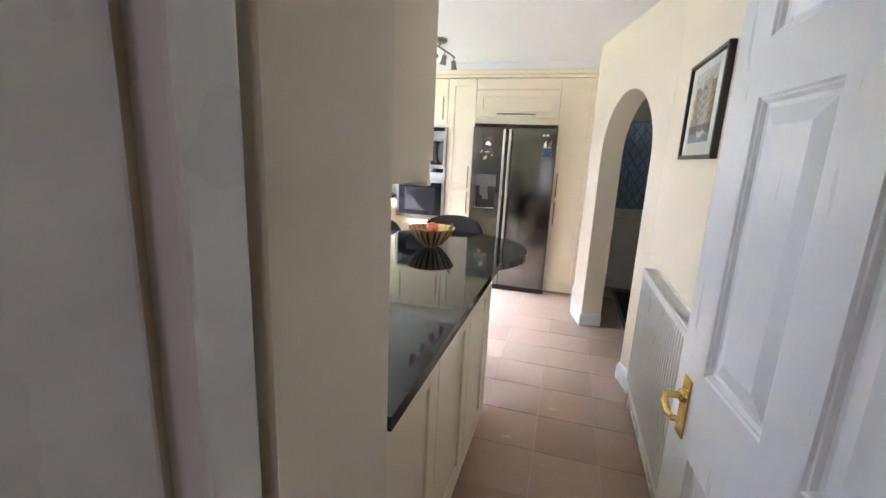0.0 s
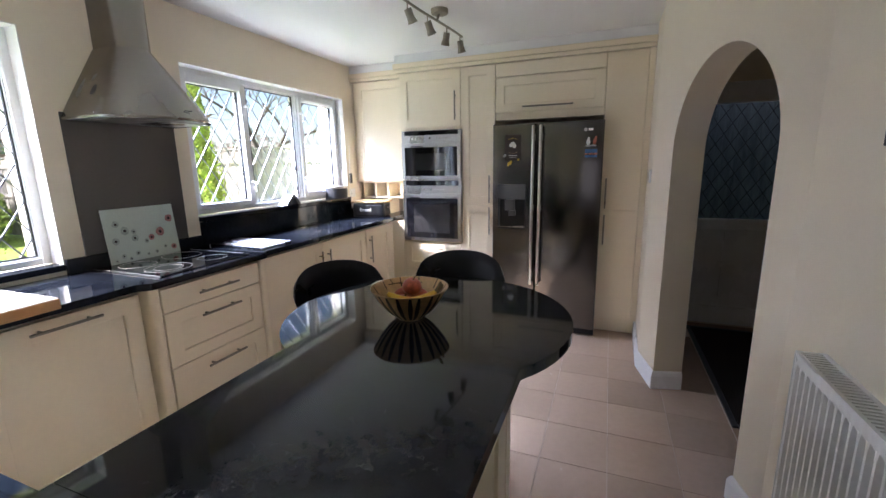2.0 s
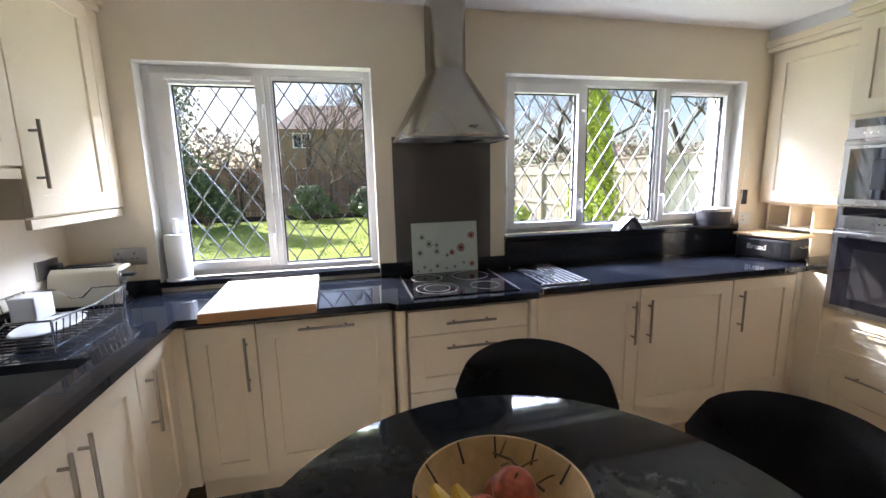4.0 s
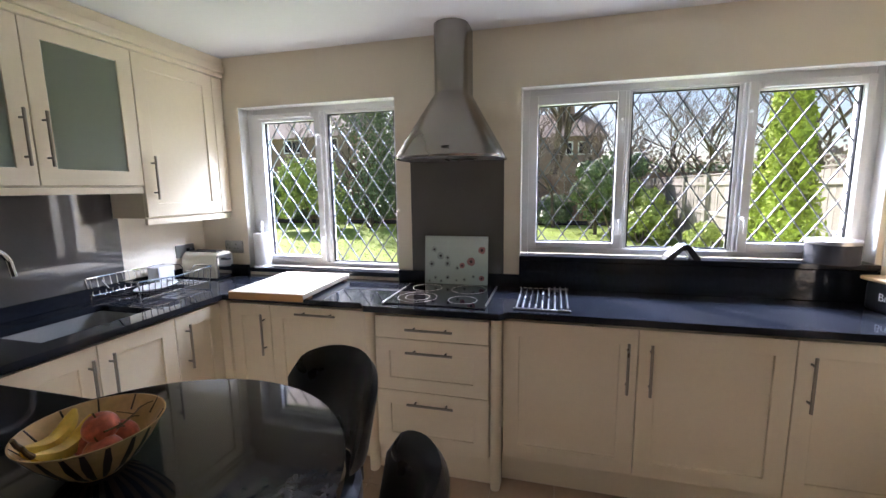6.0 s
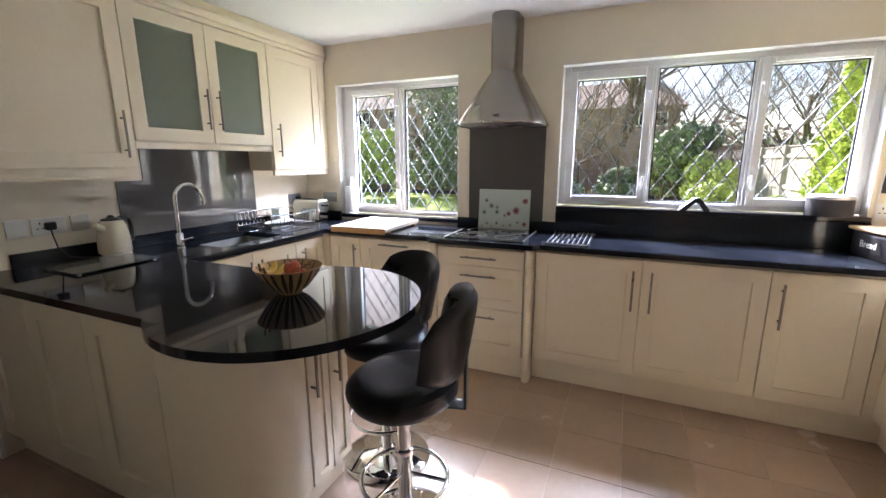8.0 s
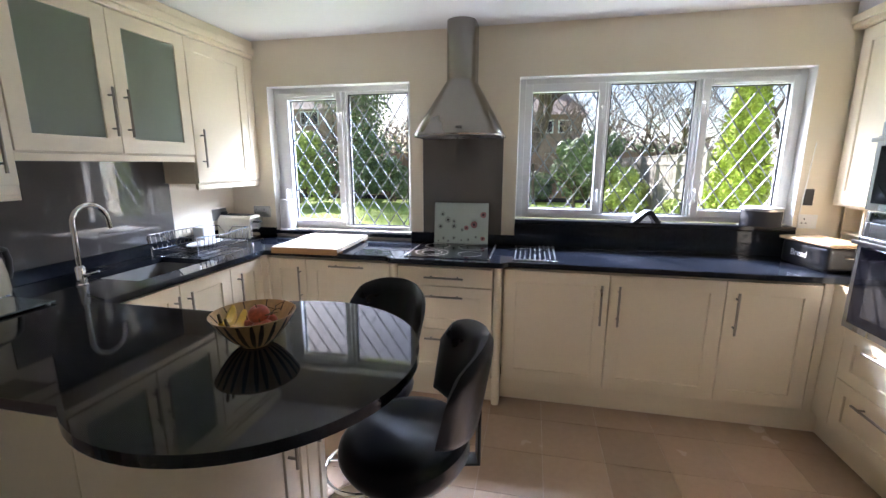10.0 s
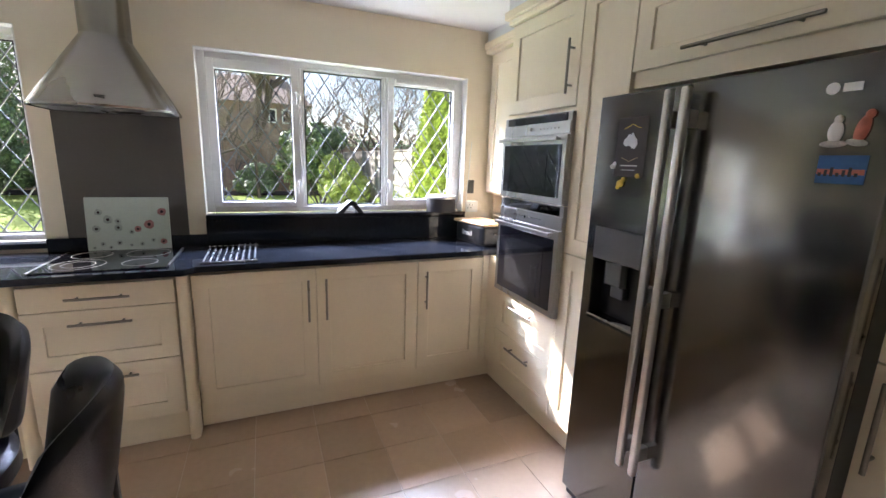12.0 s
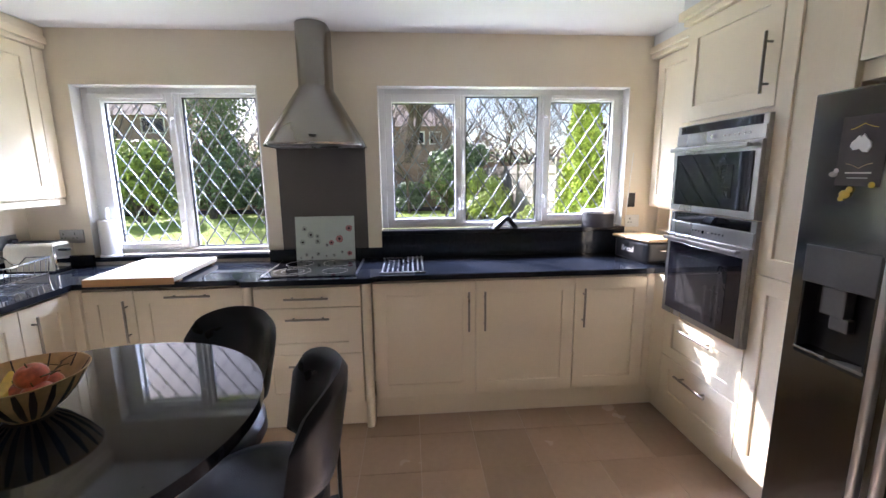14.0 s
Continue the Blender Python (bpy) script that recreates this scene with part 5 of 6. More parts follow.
bm = boxes([(-0.625, -0.580, YS + 0.010, YS + 0.042, 1.088, 1.128)], 0.010, 3)
plug = thing("plug", pose(0, 0, 0), "black plug with a trailing kettle lead", "plug")
part("plug_body", bm, M_BLACK, plug)
part("lead", tube(bmesh.new(), [(-0.60, YS + 0.03, 1.09), (-0.603, YS + 0.035, 1.05), (-0.615, YS + 0.03, 0.995), (-0.65, YS + 0.04, 0.94), (-0.70, YS + 0.06, 0.926), (-0.755, YS + 0.15, 0.926)], 0.0035, 6), M_BLACK, plug)
bm = boxes([(-2.415, -2.37, YS + 0.010, YS + 0.045, 1.085, 1.125)], 0.010, 3)
plug2 = thing("plug", pose(0, 0, 0), "black plug with the toaster lead", "plug")
part("plug_body", bm, M_BLACK, plug2)
part("lead", tube(bmesh.new(), [(-2.39, YS + 0.03, 1.09), (-2.395, YS + 0.035, 1.02), (-2.44, YS + 0.03, 0.97), (-2.505, YS + 0.08, 0.926), (-2.505, YS + 0.14, 0.926)], 0.0035, 6), M_BLACK, plug2)
# curtain wand in the corner
solid("blind_wand", tube(bmesh.new(), [(XW + 0.012, 4.775, 1.16), (XW + 0.02, 4.80, 1.62)], 0.003, 6), M_PLASTICW, "thin white wand leaning in the window corner", "wand", kind="")


# ---- doorway, radiator, picture, lights ----
def panel_door():
    """A white six-panel door that stands open."""
    t = thing("door_1", pose(0.425, 0.44, 0.008, 0, 0, 96.4), "white six-panel door standing open, brass lever handle", "door", kind="structure")
    w, h, th = 0.752, 1.975, 0.035
    xs = (0.0, 0.112, 0.322, 0.424, 0.638, w)
    zs = (0.0, 0.20, 0.772, 0.972, 1.535, 1.635, 1.865, h)
    rows = [(xs[0], xs[1], -th / 2, th / 2, 0, h), (xs[2], xs[3], -th / 2, th / 2, 0, h), (xs[4], xs[5], -th / 2, th / 2, 0, h)]
    for a, b in ((zs[0], zs[1]), (zs[2], zs[3]), (zs[4], zs[5]), (zs[6], zs[7])):
        rows += [(xs[1], xs[2], -th / 2, th / 2, a, b), (xs[3], xs[4], -th / 2, th / 2, a, b)]
    part("door_frame", boxes(rows), M_DOOR, t, smooth=False)
    for x0, x1 in ((xs[1], xs[2]), (xs[3], xs[4])):
        for z0, z1 in ((zs[1], zs[2]), (zs[3], zs[4]), (zs[5], zs[6])):
            bm = bmesh.new()
            # stepped moulding down to a raised and fielded panel, both faces
            for sgn in (1, -1):
                rings = []
                for inset, y in ((0.0, th / 2), (0.004, th / 2 - 0.004), (0.008, th / 2 - 0.005), (0.014, th / 2 - 0.011), (0.022, th / 2 - 0.012), (0.055, th / 2 - 0.004), (0.056, th / 2 - 0.004)):
                    rings.append([bm.verts.new((x, sgn * y, z)) for x, z in ((x0 + inset, z0 + inset), (x1 - inset, z0 + inset), (x1 - inset, z1 - inset), (x0 + inset, z1 - inset))])
                for a, b in zip(rings, rings[1:]):
                    for k in range(4):
                        bm.faces.new((a[k], a[(k + 1) % 4], b[(k + 1) % 4], b[k]))
                bm.faces.new(rings[-1])
            part("panel", bm, M_DOOR, t, smooth=False)
    han = part("door_handle", boxes([(0.674, 0.714, th / 2, th / 2 + 0.006, 0.795, 0.940)], 0.003, 2), M_BRASS, t, "polished brass lever handle", smooth=False)
    part("lever", tube(bmesh.new(), [(0.694, th / 2 + 0.004, 0.895), (0.694, th / 2 + 0.035, 0.895), (0.690, th / 2 + 0.050, 0.893), (0.670, th / 2 + 0.055, 0.888), (0.640, th / 2 + 0.055, 0.878), (0.612, th / 2 + 0.055, 0.884), (0.598, th / 2 + 0.052, 0.893)], 0.0085, 10, r_end=0.0065), M_BRASS, han)
    part("rose", lathe(bmesh.new(), [(0, 0.0), (0.017, 0.0), (0.015, 0.008), (0.010, 0.012), (0, 0.012)], 20), M_BRASS, han).matrix_basis = pose(0.694, th / 2 + 0.006, 0.895, -90)
    return t


M_DOOR = mat("white_satin_door_paint", (0.80, 0.81, 0.83), 0.30, vary=0.02, scale=5, fine=55, stretch=(6, 6, 0.7), bump=0.07)
panel_door()
# door lining, stop and architrave at the hall doorway
solid("door_lining", boxes([(-0.312, -0.267, 0.393, 0.464, 0, 2.05)], 0.006, 2), M_WHITE, "white painted door lining", "door frame")
# Solid dark strip, its colour gives the groove beside the lining its shade.
solid("door_lining", boxes([(-0.327, -0.3125, 0.405, 0.49, 0, 2.05)]), M_FRAME_AND_SHADE, "dark strip painted as the shade behind the door lining", "door frame")
solid("door_lining", boxes([(0.50, 0.524, 0.31, 0.43, 0, 2.05)], 0.004), M_WHITE, "white painted hinge side lining", "door frame")
solid("door_lining", boxes([(-0.267, 0.50, 0.31, 0.43, 2.02, 2.05)], 0.004), M_WHITE, "white painted door head", "door frame")
solid("architrave", boxes([(-0.40, -0.295, 0.262, 0.376, 0, 2.12)], 0.006, 2), M_WHITE, "white painted architrave on the hall side", "architrave")


def radiator():
    t = thing("radiator", pose(0.45, 1.61, 0.205), "white double-panel radiator under the picture", "radiator")
    w, h, d = 0.915, 0.67, 0.075
    bm = bmesh.new()
    n = 26
    pts = []
    pitch = (w - 0.05) / n
    pts.append((0.0, 0.006))
    pts.append((0.022, 0.0))
    for k in range(n):
        y = 0.025 + k * pitch
        pts += [(y + pitch * 0.12, 0.0), (y + pitch * 0.30, 0.014), (y + pitch * 0.66, 0.014), (y + pitch * 0.88, 0.0)]
    pts += [(w - 0.022, 0.0), (w, 0.006)]
    rows = [(0.0, 0.010), (0.03, 0.010), (0.05, 0.0), (h - 0.05, 0.0), (h - 0.03, 0.0)]
    grid = []
    for z, flat in ((0.0, 1), (0.028, 1), (0.05, 0), (h - 0.05, 0), (h - 0.028, 1), (h, 1)):
        grid.append([bm.verts.new((0.002 if flat and 0.02 < y < w - 0.02 else x, y, z)) for y, x in pts])
    for a, b in zip(grid, grid[1:]):
        for k in range(len(pts) - 1):
            bm.faces.new((a[k], a[k + 1], b[k + 1], b[k]))
    part("front_panel", bm, M_RADIATOR, t, smooth=True)
    part("back_panel", boxes([(d - 0.012, d, 0.0, w, 0.0, h)], 0.003), M_RADIATOR, t, smooth=False)
    part("side_panel", boxes([(0.004, d - 0.002, -0.006, 0.0, 0.01, h - 0.004)], 0.002), M_RADIATOR, t, smooth=False)
    part("side_panel", boxes([(0.004, d - 0.002, w, w + 0.006, 0.01, h - 0.004)], 0.002), M_RADIATOR, t, smooth=False)
    gr = part("top_grille", boxes([(0.003, 0.012, 0, w, h, h + 0.004), (d - 0.012, d, 0, w, h, h + 0.004), (0.012, d - 0.012, 0, 0.012, h, h + 0.004), (0.012, d - 0.012, w - 0.012, w, h, h + 0.004)]), M_RADIATOR, t, smooth=False)
    for k in range(56):
        y = 0.018 + k * (w - 0.036) / 55
        part("grille_bar", boxes([(0.012, d - 0.012, y - 0.0035, y + 0.0035, h - 0.002, h + 0.002)]), M_RADIATOR, gr, smooth=False)
    # Dark box between the panels, coloured like the shade inside the radiator.
    part("gap_shade", boxes([(0.02, d - 0.02, 0.01, w - 0.01, 0.04, h - 0.06)]), M_GREYPANEL, t, "dark filler painted as the shade between the panels", smooth=False)
    part("vent_cap", lathe(bmesh.new(), [(0, 0.008), (0.011, 0.008), (0.016, 0.004), (0.017, 0.0)], 20), M_BRONZE, t, "bronze end cap").matrix_basis = pose(0.036, -0.006, h - 0.035, 90)
    bm = bmesh.new()
    cyl(bm, (0.03, w + 0.022, 0.035), (0.03, w + 0.06, 0.035), 0.016, seg=16)
    cyl(bm, (0.03, w + 0.040, 0.035), (0.03, w + 0.040, -0.203), 0.0075, seg=12)
    part("valve", bm, M_CHROME, t, "chrome lockshield valve")
    part("pipe", tube(bmesh.new(), [(0.03, w + 0.006, 0.035), (0.03, w + 0.03, 0.035)], 0.009, 10), M_CHROME, t)
    bm = boxes([(0.02, 0.05, w + 0.025, w + 0.055, 0.06, 0.13)], 0.008, 2)
    part("valve_head", bm, M_PLASTICW, t)
    return t


M_BRONZE = mat("dull_bronze", (0.25, 0.16, 0.09), 0.35, 0.9, vary=0.1)
radiator()


def picture():
    t = thing("framed_picture", pose(XE, 1.900, 1.447), "framed harbour watercolour with a wide white mount", "picture")
    w, h, fr = 0.485, 0.402, 0.016
    part("frame", boxes([(-0.026, -0.001, 0, fr, 0, h), (-0.026, -0.001, w - fr, w, 0, h), (-0.026, -0.001, fr, w - fr, 0, fr), (-0.026, -0.001, fr, w - fr, h - fr, h)], 0.002), M_FRAME_AND_SHADE, t, smooth=False)
    part("mount", boxes([(-0.012, -0.002, fr, w - fr, fr, h - fr)]), M_MOUNT, t, "white mount", smooth=False)
    y0, y1, z0, z1 = 0.115, w - 0.085, 0.068, h - 0.05
    art = part("painting", boxes([(-0.0135, -0.0121, y0, y1, z0, z1)]), M_ARTSKY, t, "loose harbour watercolour", smooth=False)
    rnd = random.Random(5)
    y = y0
    k = 0
    while y < y1 - 0.01:
        bw = min(rnd.uniform(0.035, 0.06), y1 - y)
        top = z0 + (z1 - z0) * rnd.uniform(0.62, 0.88)
        col = (M_ARTBROWN, M_ARTOCHRE, M_ARTGREY, M_ARTBLUE)[k % 4]
        part("painted_house", boxes([(-0.0145, -0.0134, y, y + bw, z0 + 0.07, top)]), col, art, smooth=False)
        for r in range(4):
            for c in range(2):
                zz = z0 + 0.10 + r * 0.035
                if zz + 0.016 < top:
                    part("painted_window", boxes([(-0.0149, -0.0144, y + bw * (0.2 + 0.4 * c), y + bw * (0.38 + 0.4 * c), zz, zz + 0.014)]), M_ARTPALE if k % 2 else M_ARTDARK, art, smooth=False)
        y += bw
        k += 1
    part("painted_water", boxes([(-0.0145, -0.0134, y0, y1, z0, z0 + 0.035)]), M_ARTBLUE, art, smooth=False)
    part("painted_quay", boxes([(-0.0146, -0.0134, y0, y1, z0 + 0.035, z0 + 0.07)]), M_ARTDARK, art, smooth=False)
    bmh = bmesh.new()
    hull = [(0.14, 0.030), (0.20, 0.018), (0.235, 0.020), (0.255, 0.045), (0.20, 0.040), (0.15, 0.048)]
    bmh.faces.new([bmh.verts.new((-0.0152, y0 + a - 0.09, z0 + b)) for a, b in hull])
    part("painted_boat", bmh, M_ARTPALE, art, smooth=False)
    for a in (0.09, 0.13):
        part("painted_mast", boxes([(-0.0152, -0.0146, y0 + a, y0 + a + 0.003, z0 + 0.04, z1 - 0.03)]), M_ARTPALE, art, smooth=False)
    pane = part("picture_glass", boxes([(-0.0195, -0.0185, fr, w - fr, fr, h - fr)]), M_GLASS, t, smooth=False)
    pane.visible_shadow = False
    return t


def art(name, c):
    return mat(name, c, 0.8, vary=0.35, scale=30, fine=120)


M_ARTSKY, M_ARTBROWN, M_ARTOCHRE = art("wash_sky", (0.62, 0.60, 0.55)), art("wash_brown", (0.40, 0.28, 0.20)), art("wash_ochre", (0.54, 0.40, 0.23))
M_ARTGREY, M_ARTBLUE, M_ARTPALE, M_ARTDARK = art("wash_grey", (0.44, 0.43, 0.40)), art("wash_blue", (0.27, 0.31, 0.32)), art("wash_pale", (0.66, 0.64, 0.60)), art("wash_dark", (0.17, 0.16, 0.15))
picture()


def track_light():
    t = thing("ceiling_track_light", pose(-1.165, 3.80, ZC), "satin steel ceiling light bar with four spots", "ceiling light")
    part("ceiling_rose", lathe(bmesh.new(), [(0, 0), (0.055, 0), (0.055, -0.022), (0.050, -0.028), (0, -0.028)], 28, (0.03, 0, 0)), M_NICKEL, t)
    pts = [(0.01 + 0.035 * math.sin(3.2 * y), y, -0.062) for y in [-0.40 + 0.80 * k / 16 for k in range(17)]]
    part("bar", tube(bmesh.new(), pts, 0.008, 10), M_NICKEL, t)
    part("stem", tube(bmesh.new(), [(0.03, 0, -0.02), (0.012, 0, -0.062)], 0.008, 8), M_NICKEL, t)
    for k, (y, dx, dy) in enumerate(((-0.36, 0.25, 0.45), (-0.12, 0.2, 0.5), (0.14, -0.3, 0.3), (0.36, 0.1, 0.2))):
        x = 0.01 + 0.035 * math.sin(3.2 * y)
        sp = part("spot_head", lathe(bmesh.new(), [(0, 0.0), (0.020, 0.0), (0.022, 0.004), (0.022, 0.045), (0.030, 0.078), (0.027, 0.078), (0.020, 0.050), (0, 0.046)], 20), M_NICKEL, t)
        d = Vector((dx, dy, -1)).normalized()
        sp.matrix_basis = Matrix.Translation((x, y, -0.098)) @ d.to_track_quat('Z', 'Y').to_matrix().to_4x4()
        part("bulb", lathe(bmesh.new(), [(0, 0.060), (0.018, 0.062), (0.022, 0.068), (0, 0.072)], 16), M_PLASTICW, sp, "unlit lamp")
        part("arm", tube(bmesh.new(), [(x, y, -0.062), (x, y, -0.10)], 0.004, 6), M_NICKEL, t)
    return t


track_light()


# ---- things on the fridge door ----
M_YEL = mat("yellow_plastic", (0.75, 0.52, 0.05), 0.4, vary=0.1)
YFR = 4.565
t = thing("menu_poster", pose(-0.880, YFR - 0.0005, 1.442), "dark menu card with a white map magnet", "poster")
part("card", boxes([(0, 0.130, -0.0015, 0, 0, 0.202)]), M_BOWLDARK, t, smooth=False)
bm = bmesh.new()
shape = [(0.034, 0.115), (0.038, 0.128), (0.048, 0.135), (0.056, 0.146), (0.064, 0.140), (0.070, 0.150), (0.078, 0.138), (0.090, 0.126), (0.093, 0.112), (0.084, 0.096), (0.072, 0.098), (0.060, 0.108), (0.044, 0.104)]
prof_lo = [bm.verts.new((x, -0.0016, z)) for x, z in shape]
prof_hi = [bm.verts.new((x, -0.006, z)) for x, z in shape]
bm.faces.new(prof_hi)
for k in range(len(shape)):
    bm.faces.new((prof_lo[k], prof_lo[(k + 1) % len(shape)], prof_hi[(k + 1) % len(shape)], prof_hi[k]))
part("map_magnet", bm, M_PLASTICW, t, "white map-shaped magnet", smooth=False)
for z, up in ((0.165, 1), (0.065, -1)):
    part("arc", tube(bmesh.new(), [(0.028 + 0.074 * k / 8, -0.0022, z + up * 0.014 * (1 - abs(k / 4 - 1)) ** 1.5) for k in range(9)], 0.0012, 4), M_YEL if up > 0 else M_ARTOCHRE, t, "orange printed arc")
part("printed_lines", boxes([(0.028, 0.102, -0.0022, -0.0016, 0.036, 0.040), (0.036, 0.094, -0.0022, -0.0016, 0.022, 0.024)]), M_MOUNT, t, smooth=False)


def magnet(x, z, blobs, label, turn=0):
    """A small moulded fridge magnet built up from flattened lumps."""
    m = thing("fridge_magnet", pose(x, YFR - 0.0005, z, 0, turn, 0), label, "fridge magnet", "fridge magnets")
    for bx, bz, rx, rz, material in blobs:
        bm = bmesh.new()
        bmesh.ops.create_uvsphere(bm, u_segments=12, v_segments=8, radius=1)
        for v in bm.verts:
            v.co = Vector((bx + v.co.x * rx, -0.004 + v.co.y * 0.0045, bz + v.co.z * rz))
        part("lump", bm, material, m)
    return m


M_CORAL = mat("coral_paint", (0.55, 0.16, 0.10), 0.5, vary=0.2, scale=60)
M_GREYRES = mat("grey_resin", (0.42, 0.40, 0.36), 0.6, vary=0.3, scale=60)
magnet(-0.842, 1.416, [(0, 0, 0.017, 0.013, M_YEL), (0.012, 0.014, 0.010, 0.010, M_YEL), (-0.010, -0.013, 0.008, 0.008, M_YEL)], "yellow animal-shaped fridge magnet")
magnet(-0.770, 1.446, [(0, 0, 0.009, 0.009, M_YEL)], "small round yellow fridge magnet")
magnet(-0.885, 1.476, [(0, 0, 0.014, 0.009, M_GREYRES), (0.008, 0.010, 0.007, 0.008, M_PLASTICW)], "small grey bird fridge magnet")
magnet(-0.238, 1.566, [(0, 0, 0.015, 0.024, M_PLASTICW), (0.002, 0.027, 0.009, 0.010, M_PLASTICW), (0, -0.026, 0.026, 0.008, M_GREYRES)], "white cockatoo fridge magnet on a perch")
magnet(-0.192, 1.570, [(0, 0, 0.013, 0.030, M_CORAL), (0.003, 0.032, 0.009, 0.010, M_CORAL), (0, -0.028, 0.020, 0.008, M_GREYRES)], "pink and grey cockatoo fridge magnet", 10)
t = thing("postcard_magnet", pose(-0.259, YFR - 0.0005, 1.453), "blue city skyline photo magnet", "fridge magnet")
part("photo", boxes([(0, 0.088, -0.003, 0, 0, 0.062)]), M_GLOVE, t, smooth=False)
part("sunset_band", boxes([(0.001, 0.087, -0.0036, -0.003, 0.020, 0.032)]), M_CORAL, t, smooth=False)
part("skyline", boxes([(0.004 + 0.011 * k, 0.010 + 0.011 * k, -0.0040, -0.003, 0.016, 0.024 + 0.012 * ((k * 7) % 3) / 2) for k in range(7)]), M_BLACK, t, smooth=False)


# ---- lobby beyond the arch ----
def lobby_door():
    t = thing("door_2", pose(0.46, 5.215, 0.0), "half-glazed white outer door with leaded glass", "door", kind="structure")
    w, h = 0.84, 2.02
    part("door_frame", boxes([(0.002, 0.09, 0, 0.045, 0.005, h), (w - 0.09, w - 0.002, 0, 0.045, 0.005, h), (0.09, w - 0.09, 0, 0.045, 0.005, 0.16), (0.09, w - 0.09, 0, 0.045, 0.84, 0.93), (0.09, w - 0.09, 0, 0.045, 1.86, h)], 0.004), M_WHITE, t, smooth=False)
    for a, b in ((0.09, 0.40), (0.44, w - 0.09)):
        part("panel", boxes([(a, b, 0.012, 0.03, 0.16, 0.84)], 0.003), M_WHITE, t, smooth=False)
    part("muntin", boxes([(0.40, 0.44, 0, 0.045, 0.16, 0.84)]), M_WHITE, t, smooth=False)
    pane = part("pane", boxes([(0.09, w - 0.09, 0.020, 0.026, 0.93, 1.86)]), M_GLASS, t, smooth=False)
    pane.visible_shadow = False
    ld = part("lead_lattice", leads(0.09, w - 0.09, 0.93, 1.86, 0.0, 0.105, 0.16), M_BLACK, t, "dark lead diamond lattice", smooth=False)
    ld.matrix_basis = Matrix(((0, 1, 0, 0), (1, 0, 0, 0.022), (0, 0, 1, 0), (0, 0, 0, 1)))
    han = part("door_handle", tube(bmesh.new(), [(w - 0.045, -0.002, 1.02), (w - 0.045, -0.045, 1.02), (w - 0.15, -0.05, 1.02)], 0.009, 8), M_CHROME, t, "chrome lever")
    return t


lobby_door()
rug = thing("door_mat", pose(0.62, 3.55, 0.001), "dark brown rug with a black border", "rug")
part("carpet", boxes([(0.03, 0.85, 0.03, 1.5, 0, 0.009)], 0.002), M_RUG, rug, smooth=False)
part("border", boxes([(0.0, 0.03, 0.0, 1.53, 0, 0.011), (0.85, 0.88, 0.0, 1.53, 0, 0.011), (0.03, 0.85, 0.0, 0.03, 0, 0.011), (0.03, 0.85, 1.5, 1.53, 0, 0.011)], 0.002), M_BLACK, rug, smooth=False)
# porch beyond the outer door; unseen walls and part roof added to limit sky light
solid("wall_porch", boxes([(-0.2, 2.6, 6.6, 6.8, -0.1, 2.6), (-0.2, 2.6, 5.36, 6.05, 2.5, 2.6), (-0.3, -0.2, 5.36, 6.8, -0.1, 2.6), (2.6, 2.7, 5.36, 6.8, -0.1, 2.6)]), M_PORCH, "boarded porch beyond the outer door, walls and roof added to dim it", "wall")
solid("light_switch", boxes([(0.1845, 0.1945, 4.365, 4.435, 1.27, 1.36)], 0.003), M_PLASTICW, "white light switch beside the tall units", "light switch", kind="")


# ---- garden ----
ZG = -0.15
solid("ground", boxes([(-400, 400, -400, 400, ZG - 0.3, ZG)]), M_GRASS, "lawn and open ground reaching the horizon", "ground")


def quads(name, centres, normals, sizes, material, label, category="", kind="stuff", parent=None, ratio=0.6):
    """Many small leaves in one mesh."""
    n = len(centres)
    rs = np.random.RandomState(n % 1000 + 7)
    ref = rs.normal(size=(n, 3))
    u = np.cross(normals, ref)
    u /= np.linalg.norm(u, axis=1, keepdims=True) + 1e-9
    v = np.cross(normals, u)
    s = sizes[:, None]
    co = np.stack([centres - u * s, centres + v * s * ratio, centres + u * s, centres - v * s * ratio], 1).reshape(-1, 3)
    me = bpy.data.meshes.new(name)
    me.from_pydata(co.tolist(), [], np.arange(4 * n).reshape(n, 4).tolist())
    me.materials.append(material)
    ob = new(name, me)
    if parent:
        ob.parent = parent
        return tagged(ob, label)
    return tagged(ob, label, category, "", kind)


def crown_points(lobes, per, rs):
    """Leaf places on the shells of several lobes: rows of centre and radii."""
    cs, ns = [], []
    for cx, cy, cz, rx, ry, rz in lobes:
        d = rs.normal(size=(per, 3))
        d /= np.linalg.norm(d, axis=1, keepdims=True)
        r = rs.uniform(0.45, 1.08, size=(per, 1)) ** 0.6
        cs.append(np.array([cx, cy, cz]) + d * r * np.array([rx, ry, rz]))
        ns.append(d + rs.normal(scale=0.6, size=(per, 3)))
    ns = np.concatenate(ns)
    return np.concatenate(cs), ns / np.linalg.norm(ns, axis=1, keepdims=True)


